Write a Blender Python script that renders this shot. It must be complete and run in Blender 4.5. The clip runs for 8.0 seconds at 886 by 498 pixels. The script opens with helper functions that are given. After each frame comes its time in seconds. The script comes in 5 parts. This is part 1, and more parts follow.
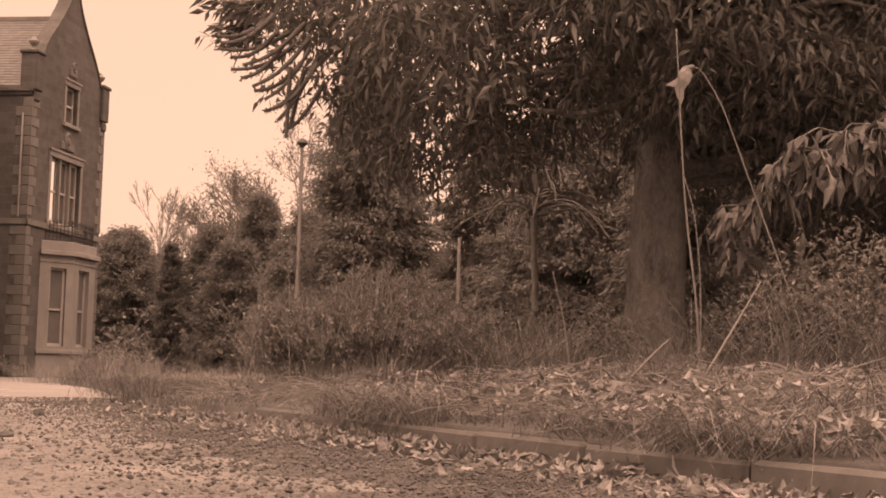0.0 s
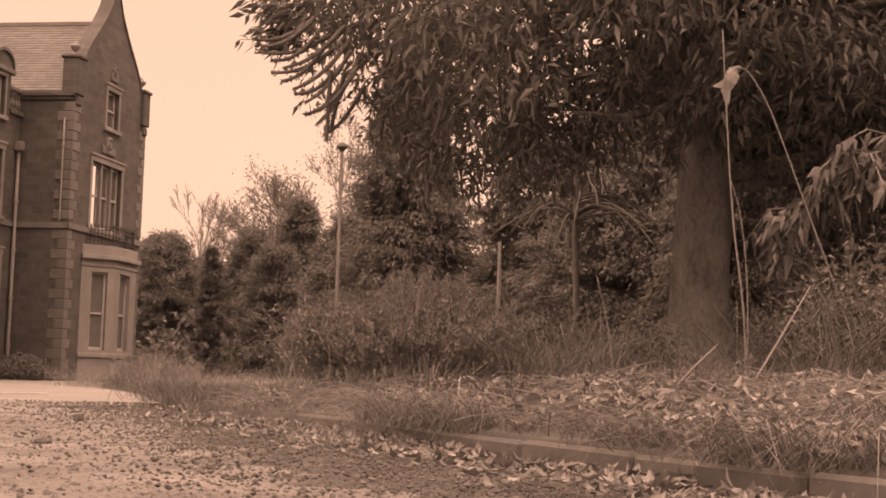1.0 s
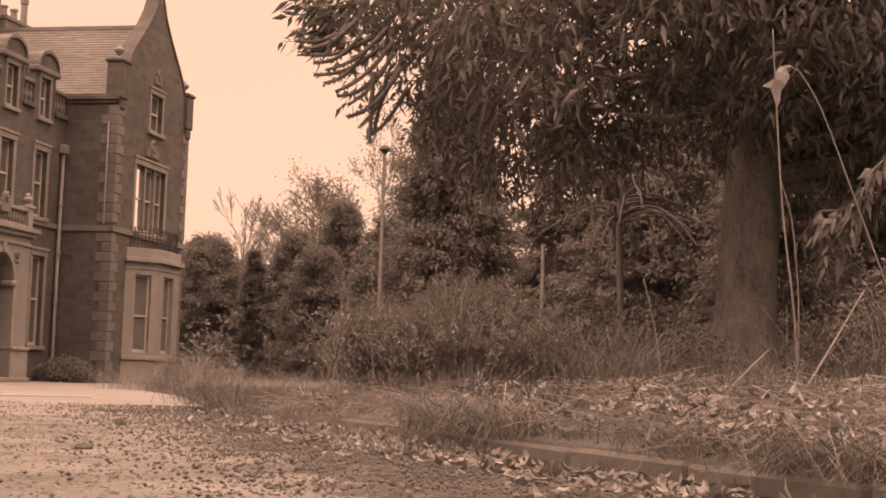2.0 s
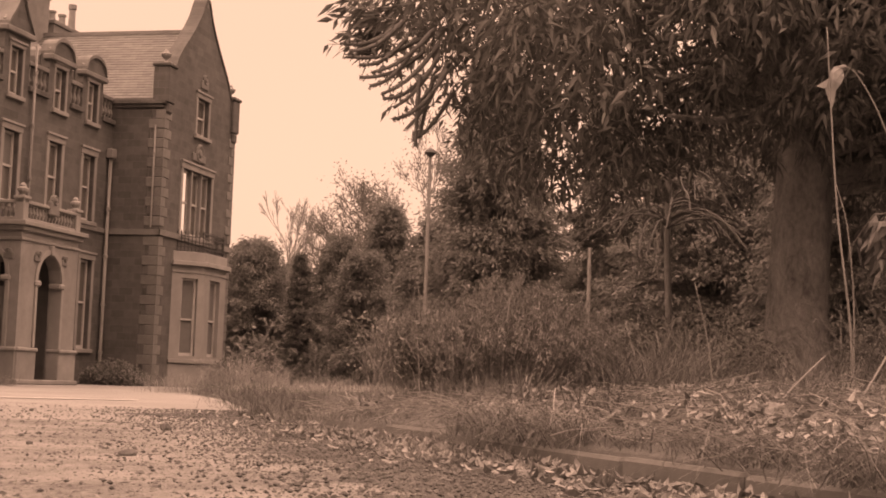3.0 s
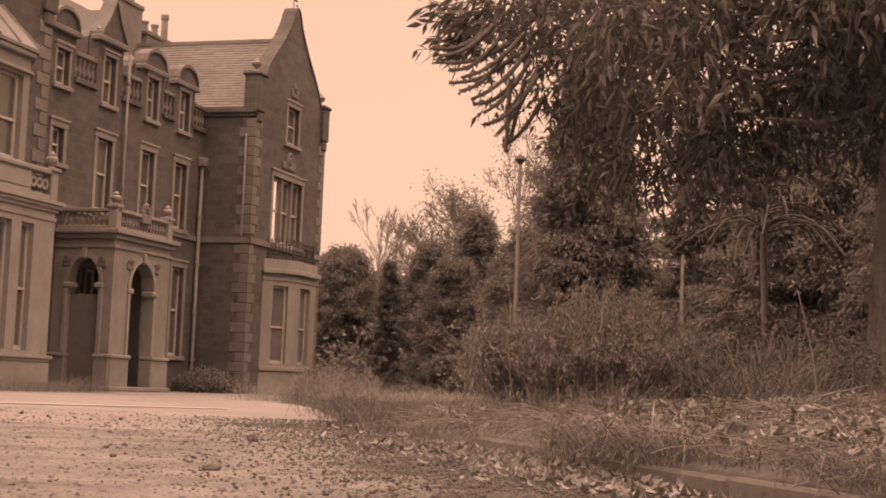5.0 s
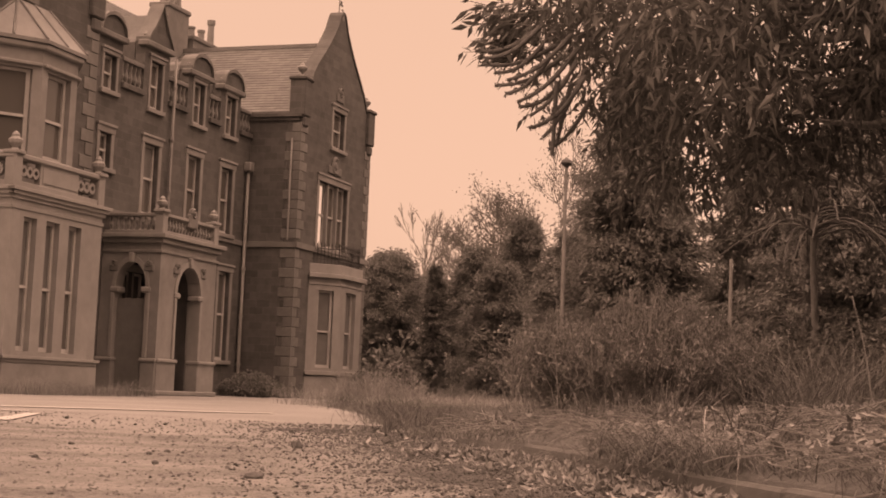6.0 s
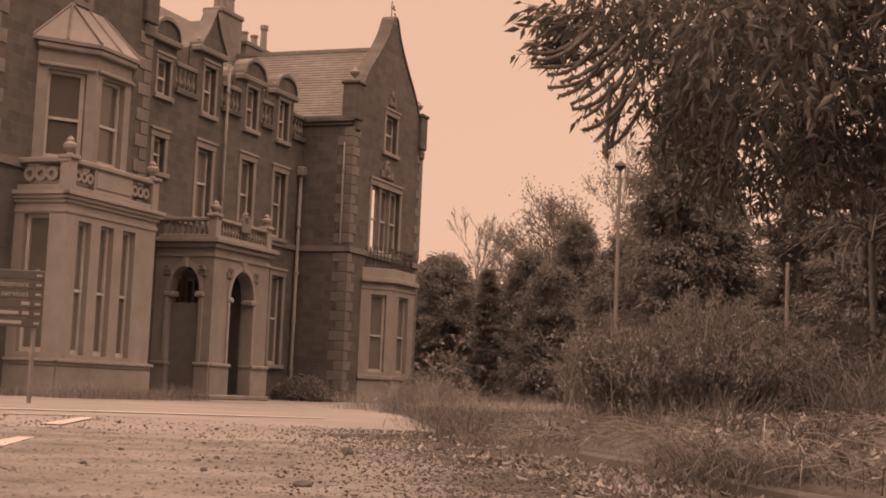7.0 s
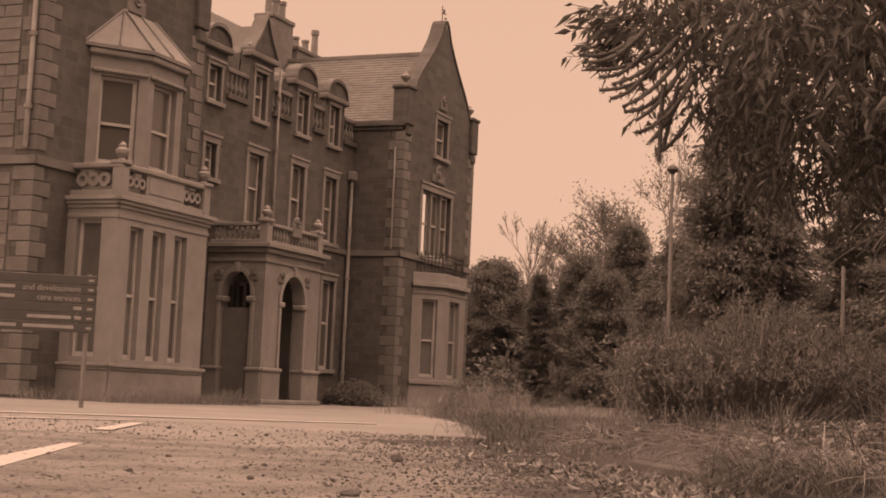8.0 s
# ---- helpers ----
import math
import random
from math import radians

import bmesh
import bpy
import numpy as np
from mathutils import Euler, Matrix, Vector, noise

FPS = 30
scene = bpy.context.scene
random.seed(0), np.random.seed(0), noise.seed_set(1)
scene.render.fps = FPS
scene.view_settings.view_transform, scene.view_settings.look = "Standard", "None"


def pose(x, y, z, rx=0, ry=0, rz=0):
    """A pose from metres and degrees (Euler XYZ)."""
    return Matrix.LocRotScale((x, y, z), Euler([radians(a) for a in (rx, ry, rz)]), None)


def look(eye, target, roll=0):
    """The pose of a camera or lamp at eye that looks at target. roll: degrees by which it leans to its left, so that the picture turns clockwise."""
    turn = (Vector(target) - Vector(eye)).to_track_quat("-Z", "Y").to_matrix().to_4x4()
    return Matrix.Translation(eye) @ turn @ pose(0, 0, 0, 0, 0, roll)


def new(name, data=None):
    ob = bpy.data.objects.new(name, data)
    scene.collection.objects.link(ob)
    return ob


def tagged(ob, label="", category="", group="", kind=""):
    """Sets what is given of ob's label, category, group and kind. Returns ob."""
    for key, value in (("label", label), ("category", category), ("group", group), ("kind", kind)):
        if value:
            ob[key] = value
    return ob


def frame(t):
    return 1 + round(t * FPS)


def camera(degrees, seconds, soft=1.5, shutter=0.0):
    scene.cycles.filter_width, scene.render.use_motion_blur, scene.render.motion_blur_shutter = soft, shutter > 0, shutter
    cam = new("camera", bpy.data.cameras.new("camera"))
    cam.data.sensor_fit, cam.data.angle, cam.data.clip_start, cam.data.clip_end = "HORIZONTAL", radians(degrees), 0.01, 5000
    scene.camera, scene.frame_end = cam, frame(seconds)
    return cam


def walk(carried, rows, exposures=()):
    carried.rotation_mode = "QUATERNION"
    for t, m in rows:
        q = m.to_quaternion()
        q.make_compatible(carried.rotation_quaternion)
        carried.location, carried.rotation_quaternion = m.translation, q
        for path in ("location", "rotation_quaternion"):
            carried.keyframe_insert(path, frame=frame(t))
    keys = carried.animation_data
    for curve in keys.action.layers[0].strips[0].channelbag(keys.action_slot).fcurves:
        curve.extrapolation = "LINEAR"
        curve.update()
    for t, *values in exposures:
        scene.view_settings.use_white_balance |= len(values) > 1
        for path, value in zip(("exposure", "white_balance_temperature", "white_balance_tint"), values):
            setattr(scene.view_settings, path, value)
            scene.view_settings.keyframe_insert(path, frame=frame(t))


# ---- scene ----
cam = camera(33.56, 8.0, soft=1.8)
walk(cam, [
    (0.0, pose(0.015, -0.579, 0.325, 95.042, -1.609, -7.799)),
    (0.5, pose(0.014, -0.515, 0.331, 95.094, -1.673, -7.062)),
    (1.0, pose(0.012, -0.450, 0.337, 95.154, -1.740, -6.274)),
    (1.5, pose(0.010, -0.386, 0.343, 95.183, -1.804, -5.487)),
    (3.0, pose(0.005, -0.193, 0.362, 95.285, -2.005, -2.873)),
    (3.5, pose(0.003, -0.129, 0.368, 95.337, -2.065, -2.015)),
    (4.0, pose(0.002, -0.064, 0.374, 95.375, -2.131, -1.067)),
    (4.5, pose(0.000, 0.000, 0.380, 95.405, -2.182, -0.247)),
    (6.0, pose(-0.005, 0.193, 0.398, 95.544, -2.335, 2.392)),
    (6.5, pose(-0.007, 0.257, 0.404, 95.566, -2.382, 3.292)),
    (7.0, pose(-0.008, 0.322, 0.410, 95.616, -2.450, 4.452)),
    (7.5, pose(-0.010, 0.386, 0.417, 95.680, -2.502, 5.473)),
    (8.0, pose(-0.012, 0.450, 0.423, 95.705, -2.547, 6.455)),
], exposures=((0.0, -0.17, 13500, 50), (3.0, -0.16, 13500, 50), (4.5, -0.26, 13500, 50), (6.0, -0.5, 13500, 49), (8.0, -0.66, 13500, 48)))

# ---- sky and sun: a bright overcast afternoon ----
world = bpy.data.worlds.new("world")
scene.world = world
world.use_nodes = True
wn, wl = world.node_tree.nodes, world.node_tree.links
wn.clear()
w_out = wn.new("ShaderNodeOutputWorld")
w_sky = wn.new("ShaderNodeTexSky")
w_sky.sky_type = "NISHITA"
w_sky.sun_disc = False
w_sky.sun_elevation, w_sky.sun_rotation = radians(38), radians(-115)
w_grey = wn.new("ShaderNodeHueSaturation")
w_grey.inputs["Saturation"].default_value = 0.1
w_b1 = wn.new("ShaderNodeBackground")
w_b1.inputs["Strength"].default_value = 0.05
w_co = wn.new("ShaderNodeTexCoord")
w_sep = wn.new("ShaderNodeSeparateXYZ")
w_ramp = wn.new("ShaderNodeValToRGB")
w_ramp.color_ramp.elements[0].position, w_ramp.color_ramp.elements[0].color = 0.0, (0.6, 0.592, 0.58, 1)
w_ramp.color_ramp.elements[1].position, w_ramp.color_ramp.elements[1].color = 1.0, (4.9, 4.9, 4.95, 1)
w_mid = w_ramp.color_ramp.elements.new(0.3)
w_mid.color = (0.66, 0.652, 0.64, 1)
w_b2 = wn.new("ShaderNodeBackground")
w_b2.inputs["Strength"].default_value = 1.0
w_add = wn.new("ShaderNodeAddShader")
wl.new(w_sky.outputs[0], w_grey.inputs["Color"])
wl.new(w_grey.outputs[0], w_b1.inputs["Color"])
wl.new(w_co.outputs["Generated"], w_sep.inputs[0])
wl.new(w_sep.outputs["Z"], w_ramp.inputs[0])
wl.new(w_ramp.outputs[0], w_b2.inputs["Color"])
wl.new(w_b1.outputs[0], w_add.inputs[0])
wl.new(w_b2.outputs[0], w_add.inputs[1])
wl.new(w_add.outputs[0], w_out.inputs[0])

sun = new("sun", bpy.data.lights.new("sun", "SUN"))
sun.data.energy, sun.data.angle, sun.data.color = 0.8, radians(12), (1.0, 0.96, 0.9)
sun.matrix_world = look((-42, -10, 36), (0, 10, 0))


# ---- materials ----
def mat(name, c1, c2, scale=4.0, rough=0.85, bump=0.3, dist=0.01, big=None, stretch=(1, 1, 1), island=0.0, metal=0.0, sheer=0.0, each=0.0, blocks=False):
    """Two-scale noise between c1 and c2. big: scale of the stains; island, each: brightness change by piece; sheer: light let through."""
    m = bpy.data.materials.new(name)
    c1, c2 = [tuple(0.65 * (0.3 * c[0] + 0.55 * c[1] + 0.15 * c[2]) + 0.35 * v for v in c) for c in (c1, c2)]
    m.use_nodes = True
    nt = m.node_tree
    n, l = nt.nodes, nt.links
    b = n["Principled BSDF"]
    b.inputs["Roughness"].default_value = rough
    b.inputs["Metallic"].default_value = metal
    co = n.new("ShaderNodeTexCoord")
    mp = n.new("ShaderNodeMapping")
    mp.inputs["Scale"].default_value = stretch
    l.new(co.outputs["Object"], mp.inputs[0])
    fine = n.new("ShaderNodeTexNoise")
    fine.inputs["Scale"].default_value = scale
    fine.inputs["Detail"].default_value = 8
    fine.inputs["Roughness"].default_value = 0.65
    l.new(mp.outputs[0], fine.inputs[0])
    wide = n.new("ShaderNodeTexNoise")
    wide.inputs["Scale"].default_value = big or scale * 0.12
    wide.inputs["Detail"].default_value = 4
    l.new(mp.outputs[0], wide.inputs[0])
    mixf = n.new("ShaderNodeMath")
    mixf.operation = "ADD"
    l.new(fine.outputs[0], mixf.inputs[0])
    l.new(wide.outputs[0], mixf.inputs[1])
    fit = n.new("ShaderNodeMapRange")
    fit.inputs["From Min"].default_value, fit.inputs["From Max"].default_value = 0.68, 1.32
    l.new(mixf.outputs[0], fit.inputs[0])
    cm = n.new("ShaderNodeMix")
    cm.data_type = "RGBA"
    cm.inputs["A"].default_value, cm.inputs["B"].default_value = (*c1, 1), (*c2, 1)
    l.new(fit.outputs[0], cm.inputs["Factor"])
    col = cm.outputs["Result"]
    for amount, node, sock in ((island, "ShaderNodeNewGeometry", "Random Per Island"), (each, "ShaderNodeObjectInfo", "Random")):
        if amount:
            gi = n.new(node)
            mr = n.new("ShaderNodeMapRange")
            mr.inputs["To Min"].default_value, mr.inputs["To Max"].default_value = 1 - amount, 1 + amount
            l.new(gi.outputs[sock], mr.inputs[0])
            hs = n.new("ShaderNodeHueSaturation")
            l.new(mr.outputs[0], hs.inputs["Value"])
            l.new(col, hs.inputs["Color"])
            col = hs.outputs[0]
    if blocks:
        sp = n.new("ShaderNodeSeparateXYZ")
        cb = n.new("ShaderNodeCombineXYZ")
        l.new(co.outputs["Object"], sp.inputs[0])
        l.new(sp.outputs["X"], cb.inputs["X"])
        l.new(sp.outputs["Z"], cb.inputs["Y"])
        bk = n.new("ShaderNodeTexBrick")
        bk.inputs["Scale"].default_value = 1.0
        bk.inputs["Brick Width"].default_value, bk.inputs["Row Height"].default_value, bk.inputs["Mortar Size"].default_value = 0.47, 0.235, 0.008
        bk.inputs["Color1"].default_value, bk.inputs["Color2"].default_value, bk.inputs["Mortar"].default_value = (0.78, 0.78, 0.78, 1), (1.12, 1.12, 1.12, 1), (1.2, 1.2, 1.2, 1)
        l.new(cb.outputs[0], bk.inputs["Vector"])
        ml = n.new("ShaderNodeMix")
        ml.data_type, ml.blend_type = "RGBA", "MULTIPLY"
        ml.inputs["Factor"].default_value = 1.0
        l.new(col, ml.inputs["A"])
        l.new(bk.outputs["Color"], ml.inputs["B"])
        col = ml.outputs["Result"]
    l.new(col, b.inputs["Base Color"])
    if bump:
        bp = n.new("ShaderNodeBump")
        bp.inputs["Strength"].default_value, bp.inputs["Distance"].default_value = bump, dist
        l.new(fine.outputs[0], bp.inputs["Height"])
        l.new(bp.outputs[0], b.inputs["Normal"])
    if sheer:
        tr = n.new("ShaderNodeBsdfTranslucent")
        l.new(col, tr.inputs["Color"])
        mx = n.new("ShaderNodeMixShader")
        mx.inputs[0].default_value = sheer
        l.new(b.outputs[0], mx.inputs[1])
        l.new(tr.outputs[0], mx.inputs[2])
        l.new(mx.outputs[0], n["Material Output"].inputs[0])
    return m


def glass_mat(name, tint, rough):
    m = bpy.data.materials.new(name)
    m.use_nodes = True
    b = m.node_tree.nodes["Principled BSDF"]
    b.inputs["Base Color"].default_value = (*tint, 1)
    b.inputs["Roughness"].default_value = rough
    b.inputs["IOR"].default_value = 1.5
    return m


M_ASPHALT = mat("worn_asphalt", (0.12, 0.113, 0.106), (0.215, 0.203, 0.189), 30, 0.9, 0.6, 0.012, 0.5)
M_SOIL = mat("gritty_soil", (0.02, 0.019, 0.018), (0.1, 0.095, 0.088), 45, 0.95, 1.0, 0.02, 2.5)
M_LEAF_DULL = mat("dull_leaf", (0.035, 0.033, 0.031), (0.085, 0.08, 0.075), 2.5, 0.6, 0, 0.01, 0.4, island=0.4, sheer=0.25)
M_ROUGH = mat("broken_asphalt", (0.045, 0.043, 0.04), (0.225, 0.213, 0.198), 30, 0.95, 1.0, 0.02, 1.6)
M_SIDE = mat("side_wall_stone", (0.085, 0.08, 0.075), (0.15, 0.142, 0.132), 3, 0.9, 0.5, 0.012, 0.8, each=0.14)
M_EARTH = mat("earth", (0.03, 0.028, 0.026), (0.085, 0.08, 0.075), 9, 0.95, 0.8, 0.03, 0.8)
M_KERB = mat("kerb_concrete", (0.055, 0.052, 0.048), (0.105, 0.099, 0.092), 14, 0.9, 0.5, 0.006, 2.0, each=0.1)
M_GRAVEL_DARK = mat("dark_gravel", (0.022, 0.021, 0.019), (0.105, 0.099, 0.092), 20, 0.9, 0.3, 0.003, 2, island=0.45)
M_GRAVEL = mat("gravel", (0.045, 0.043, 0.04), (0.19, 0.18, 0.167), 20, 0.9, 0.3, 0.003, 2, island=0.45)
M_WALL = mat("dark_rubble_stone", (0.054, 0.051, 0.0475), (0.098, 0.0926, 0.086), 3.2, 0.92, 0.7, 0.03, 0.5, blocks=True)
M_STONE = mat("dressed_sandstone", (0.145, 0.137, 0.128), (0.24, 0.227, 0.211), 2.5, 0.88, 0.4, 0.012, 0.5)
M_PAINT = mat("painted_stone", (0.175, 0.165, 0.154), (0.255, 0.241, 0.224), 2.2, 0.8, 0.25, 0.008, 0.6)
M_QUOIN = mat("quoin_stone", (0.095, 0.09, 0.084), (0.165, 0.156, 0.145), 3, 0.9, 0.5, 0.012, 0.8, each=0.12)
M_SASH = mat("sash_paint", (0.3, 0.283, 0.264), (0.42, 0.397, 0.37), 6, 0.55, 0.15, 0.003, 1)
M_GLASS = glass_mat("window_glass", (0.09, 0.085, 0.08), 0.15)
M_CLEAR = glass_mat("clear_glass", (1.0, 1.0, 1.0), 0.0)
M_CLEAR.node_tree.nodes["Principled BSDF"].inputs["Transmission Weight"].default_value = 1.0
M_CLEAR.node_tree.nodes["Principled BSDF"].inputs["IOR"].default_value = 1.02
M_BLIND = mat("window_board", (0.09, 0.085, 0.079), (0.135, 0.128, 0.119), 3, 0.6, 0.1, 0.003, 0.5, each=0.2)
M_SLATE = mat("roof_slate", (0.06, 0.057, 0.053), (0.11, 0.104, 0.097), 5, 0.7, 0.4, 0.01, 0.5, island=0.18)
M_LEAD = mat("lead_sheet", (0.11, 0.104, 0.097), (0.18, 0.17, 0.158), 4, 0.55, 0.2, 0.006, 0.8)
M_PIPE = mat("pipe_paint", (0.12, 0.113, 0.106), (0.2, 0.189, 0.176), 6, 0.6, 0.1, 0.003, 1)
M_IRON = mat("black_iron", (0.03, 0.03, 0.03), (0.06, 0.057, 0.055), 10, 0.6, 0.1, 0.002, 1)
M_DOOR = mat("faded_door_paint", (0.1, 0.095, 0.088), (0.15, 0.142, 0.132), 4, 0.6, 0.15, 0.004, 0.7)
M_BARK = mat("bark", (0.07, 0.066, 0.062), (0.25, 0.236, 0.22), 9, 0.95, 1.0, 0.09, 1.6, stretch=(2.4, 2.4, 1.3))
M_TWIG = mat("twig_bark", (0.1, 0.09, 0.078), (0.2, 0.18, 0.16), 12, 0.9, 0.3, 0.004, 2, island=0.3)
M_TWIG_PALE = mat("pale_stalk", (0.1, 0.095, 0.088), (0.19, 0.18, 0.167), 12, 0.85, 0.2, 0.002, 2, island=0.2)
M_CONIFER = mat("conifer_needles", (0.12, 0.12, 0.108), (0.2, 0.2, 0.182), 1.5, 0.75, 0, 0.01, 0.3, island=0.3, sheer=0.32)
M_LEAF = mat("chestnut_leaf", (0.05, 0.05, 0.043), (0.115, 0.111, 0.096), 2.0, 0.8, 0, 0.01, 0.25, island=0.22, sheer=0.28)
M_LEAF_PALE = mat("pale_autumn_leaf", (0.11, 0.105, 0.09), (0.2, 0.19, 0.165), 2.5, 0.6, 0, 0.01, 0.4, island=0.35, sheer=0.25)
M_FINGER = mat("scaly_branchlet", (0.045, 0.043, 0.04), (0.11, 0.104, 0.097), 14, 0.8, 0.6, 0.015, 2)
M_BUSH = mat("shrub_leaf", (0.1, 0.095, 0.088), (0.23, 0.217, 0.202), 3, 0.7, 0, 0.01, 0.6, island=0.45, sheer=0.2)
M_STRAW = mat("dry_grass", (0.06, 0.057, 0.053), (0.19, 0.18, 0.167), 3, 0.75, 0, 0.01, 0.4, island=0.4, sheer=0.25)
M_STRAW_DARK = mat("withered_weeds", (0.035, 0.033, 0.031), (0.105, 0.099, 0.092), 3, 0.8, 0, 0.01, 0.4, island=0.45, sheer=0.2)
M_STRAW_PALE = mat("bleached_grass", (0.16, 0.151, 0.141), (0.36, 0.34, 0.317), 3, 0.75, 0, 0.01, 0.4, island=0.35, sheer=0.25)
M_LITTER = mat("fallen_leaf", (0.075, 0.071, 0.066), (0.26, 0.246, 0.229), 9, 0.65, 0.2, 0.004, 2, island=0.45, sheer=0.15)
M_LINE = mat("worn_line_paint", (0.28, 0.265, 0.246), (0.38, 0.359, 0.334), 12, 0.8, 0.4, 0.004, 2)
M_SIGN = mat("sign_panel", (0.04, 0.038, 0.035), (0.06, 0.057, 0.053), 3, 0.5, 0.1, 0.002, 0.6)
M_LETTER = mat("sign_lettering", (0.2, 0.189, 0.176), (0.28, 0.265, 0.246), 5, 0.6, 0)
M_ROCK = mat("dark_stone", (0.035, 0.032, 0.03), (0.09, 0.083, 0.078), 25, 0.85, 0.6, 0.01, 5)


# ---- mesh helpers ----
def part(name, bm, material, parent=None, label="", m=None):
    me = bpy.data.meshes.new(name)
    bm.to_mesh(me)
    bm.free()
    me.materials.append(material)
    ob = new(name, me)
    if parent:
        ob.parent = parent
    if m is not None:
        ob.matrix_local = m
    if label:
        ob["label"] = label
    return ob


def raw(name, verts, faces, material, parent=None, smooth=False, label=""):
    me = bpy.data.meshes.new(name)
    me.from_pydata([tuple(v) for v in verts], [], [tuple(f) for f in faces])
    me.materials.append(material)
    if smooth:
        me.polygons.foreach_set("use_smooth", [True] * len(me.polygons))
    ob = new(name, me)
    if parent:
        ob.parent = parent
    if label:
        ob["label"] = label
    return ob


def empty(name, m, label, category, group=""):
    ob = new(name)
    ob.empty_display_size = 0.2
    ob.matrix_basis = m
    return tagged(ob, label, category, group)


def box(bm, x0, x1, y0, y1, z0, z1, bevel=0.0):
    r = bmesh.ops.create_cube(bm, size=1.0, matrix=Matrix.Translation(((x0 + x1) / 2, (y0 + y1) / 2, (z0 + z1) / 2)) @ Matrix.Diagonal((x1 - x0, y1 - y0, z1 - z0, 1)))
    if bevel:
        edges = list({e for v in r["verts"] for e in v.link_edges})
        bmesh.ops.bevel(bm, geom=edges, offset=bevel, segments=1, affect="EDGES")


def slab(bm, x0, x1, y0, y1, lo0, lo1, hi0, hi1):
    """A block between x0 and x1 whose underside and top may slope along x."""
    v = [bm.verts.new(p) for p in ((x0, y0, lo0), (x1, y0, lo1), (x1, y1, lo1), (x0, y1, lo0), (x0, y0, hi0), (x1, y0, hi1), (x1, y1, hi1), (x0, y1, hi0))]
    for f in ((3, 2, 1, 0), (4, 5, 6, 7), (0, 1, 5, 4), (1, 2, 6, 5), (2, 3, 7, 6), (3, 0, 4, 7)):
        bm.faces.new([v[i] for i in f])


def turned(bm, profile, x=0.0, y=0.0, sides=10):
    """A turned piece: profile of (radius, z)."""
    rings = []
    for r, z in profile:
        rings.append([bm.verts.new((x + r * math.cos(2 * math.pi * i / sides), y + r * math.sin(2 * math.pi * i / sides), z)) for i in range(sides)])
    for a, b in zip(rings, rings[1:]):
        for i in range(sides):
            bm.faces.new((a[i], a[(i + 1) % sides], b[(i + 1) % sides], b[i]))
    bm.faces.new(rings[-1])
    bm.faces.new(rings[0][::-1])


def tube_data(paths, sides=5):
    """Tapered tubes: each path is a list of (x, y, z, radius)."""
    verts, faces = [], []
    ang = [2 * math.pi * i / sides for i in range(sides)]
    for path in paths:
        base = len(verts)
        for k, p in enumerate(path):
            a, b = Vector(path[max(k - 1, 0)][:3]), Vector(path[min(k + 1, len(path) - 1)][:3])
            d = (b - a).normalized() if (b - a).length > 1e-9 else Vector((0, 0, 1))
            u = d.orthogonal().normalized() if abs(d.z) > 0.95 else d.cross(Vector((0, 0, 1))).normalized()
            w = d.cross(u)
            for t in ang:
                q = Vector(p[:3]) + (u * math.cos(t) + w * math.sin(t)) * p[3]
                verts.append((q.x, q.y, q.z))
        for k in range(len(path) - 1):
            for i in range(sides):
                j = (i + 1) % sides
                faces.append((base + k * sides + i, base + k * sides + j, base + (k + 1) * sides + j, base + (k + 1) * sides + i))
        faces.append(tuple(base + (len(path) - 1) * sides + i for i in range(sides)))
    return verts, faces


def leaf_data(centres, dirs, length, width, rng, fold=0.25, droop=0.2, plain=False):
    """Pointed leaves, each of four faces folded along the midrib; centres and dirs are arrays of points and growing directions."""
    n = len(centres)
    c, d = np.asarray(centres, float), np.asarray(dirs, float)
    d = d / np.maximum(np.linalg.norm(d, axis=1, keepdims=True), 1e-6)
    r = rng.normal(size=(n, 3))
    s = np.cross(d, r)
    s /= np.maximum(np.linalg.norm(s, axis=1, keepdims=True), 1e-6)
    up = np.cross(s, d)
    L = (length * rng.uniform(0.65, 1.3, n))[:, None]
    Wd = (width * rng.uniform(0.7, 1.25, n))[:, None]
    sag = np.array([0, 0, -1.0]) * L * droop
    p0 = c
    p1 = c + d * L * 0.45 + up * Wd * fold
    p2 = c + d * L + sag
    a = c + d * L * 0.4 + s * Wd * 0.5
    b = c + d * L * 0.4 - s * Wd * 0.5
    if plain:
        verts = np.stack([p0, a + up * Wd * fold, p2, b + up * Wd * fold], 1).reshape(-1, 3)
        i = np.arange(n)[:, None] * 4
        return verts, np.concatenate([i + np.array([[0, 1, 2]]), i + np.array([[0, 2, 3]])], 0)
    verts = np.stack([p0, a, p2, b, p1 - up * Wd * fold * 2], 1).reshape(-1, 3)
    i = np.arange(n)[:, None] * 5
    faces = np.concatenate([i + np.array([[0, 1, 4]]), i + np.array([[1, 2, 4]]), i + np.array([[2, 3, 4]]), i + np.array([[3, 0, 4]])], 0)
    return verts, faces


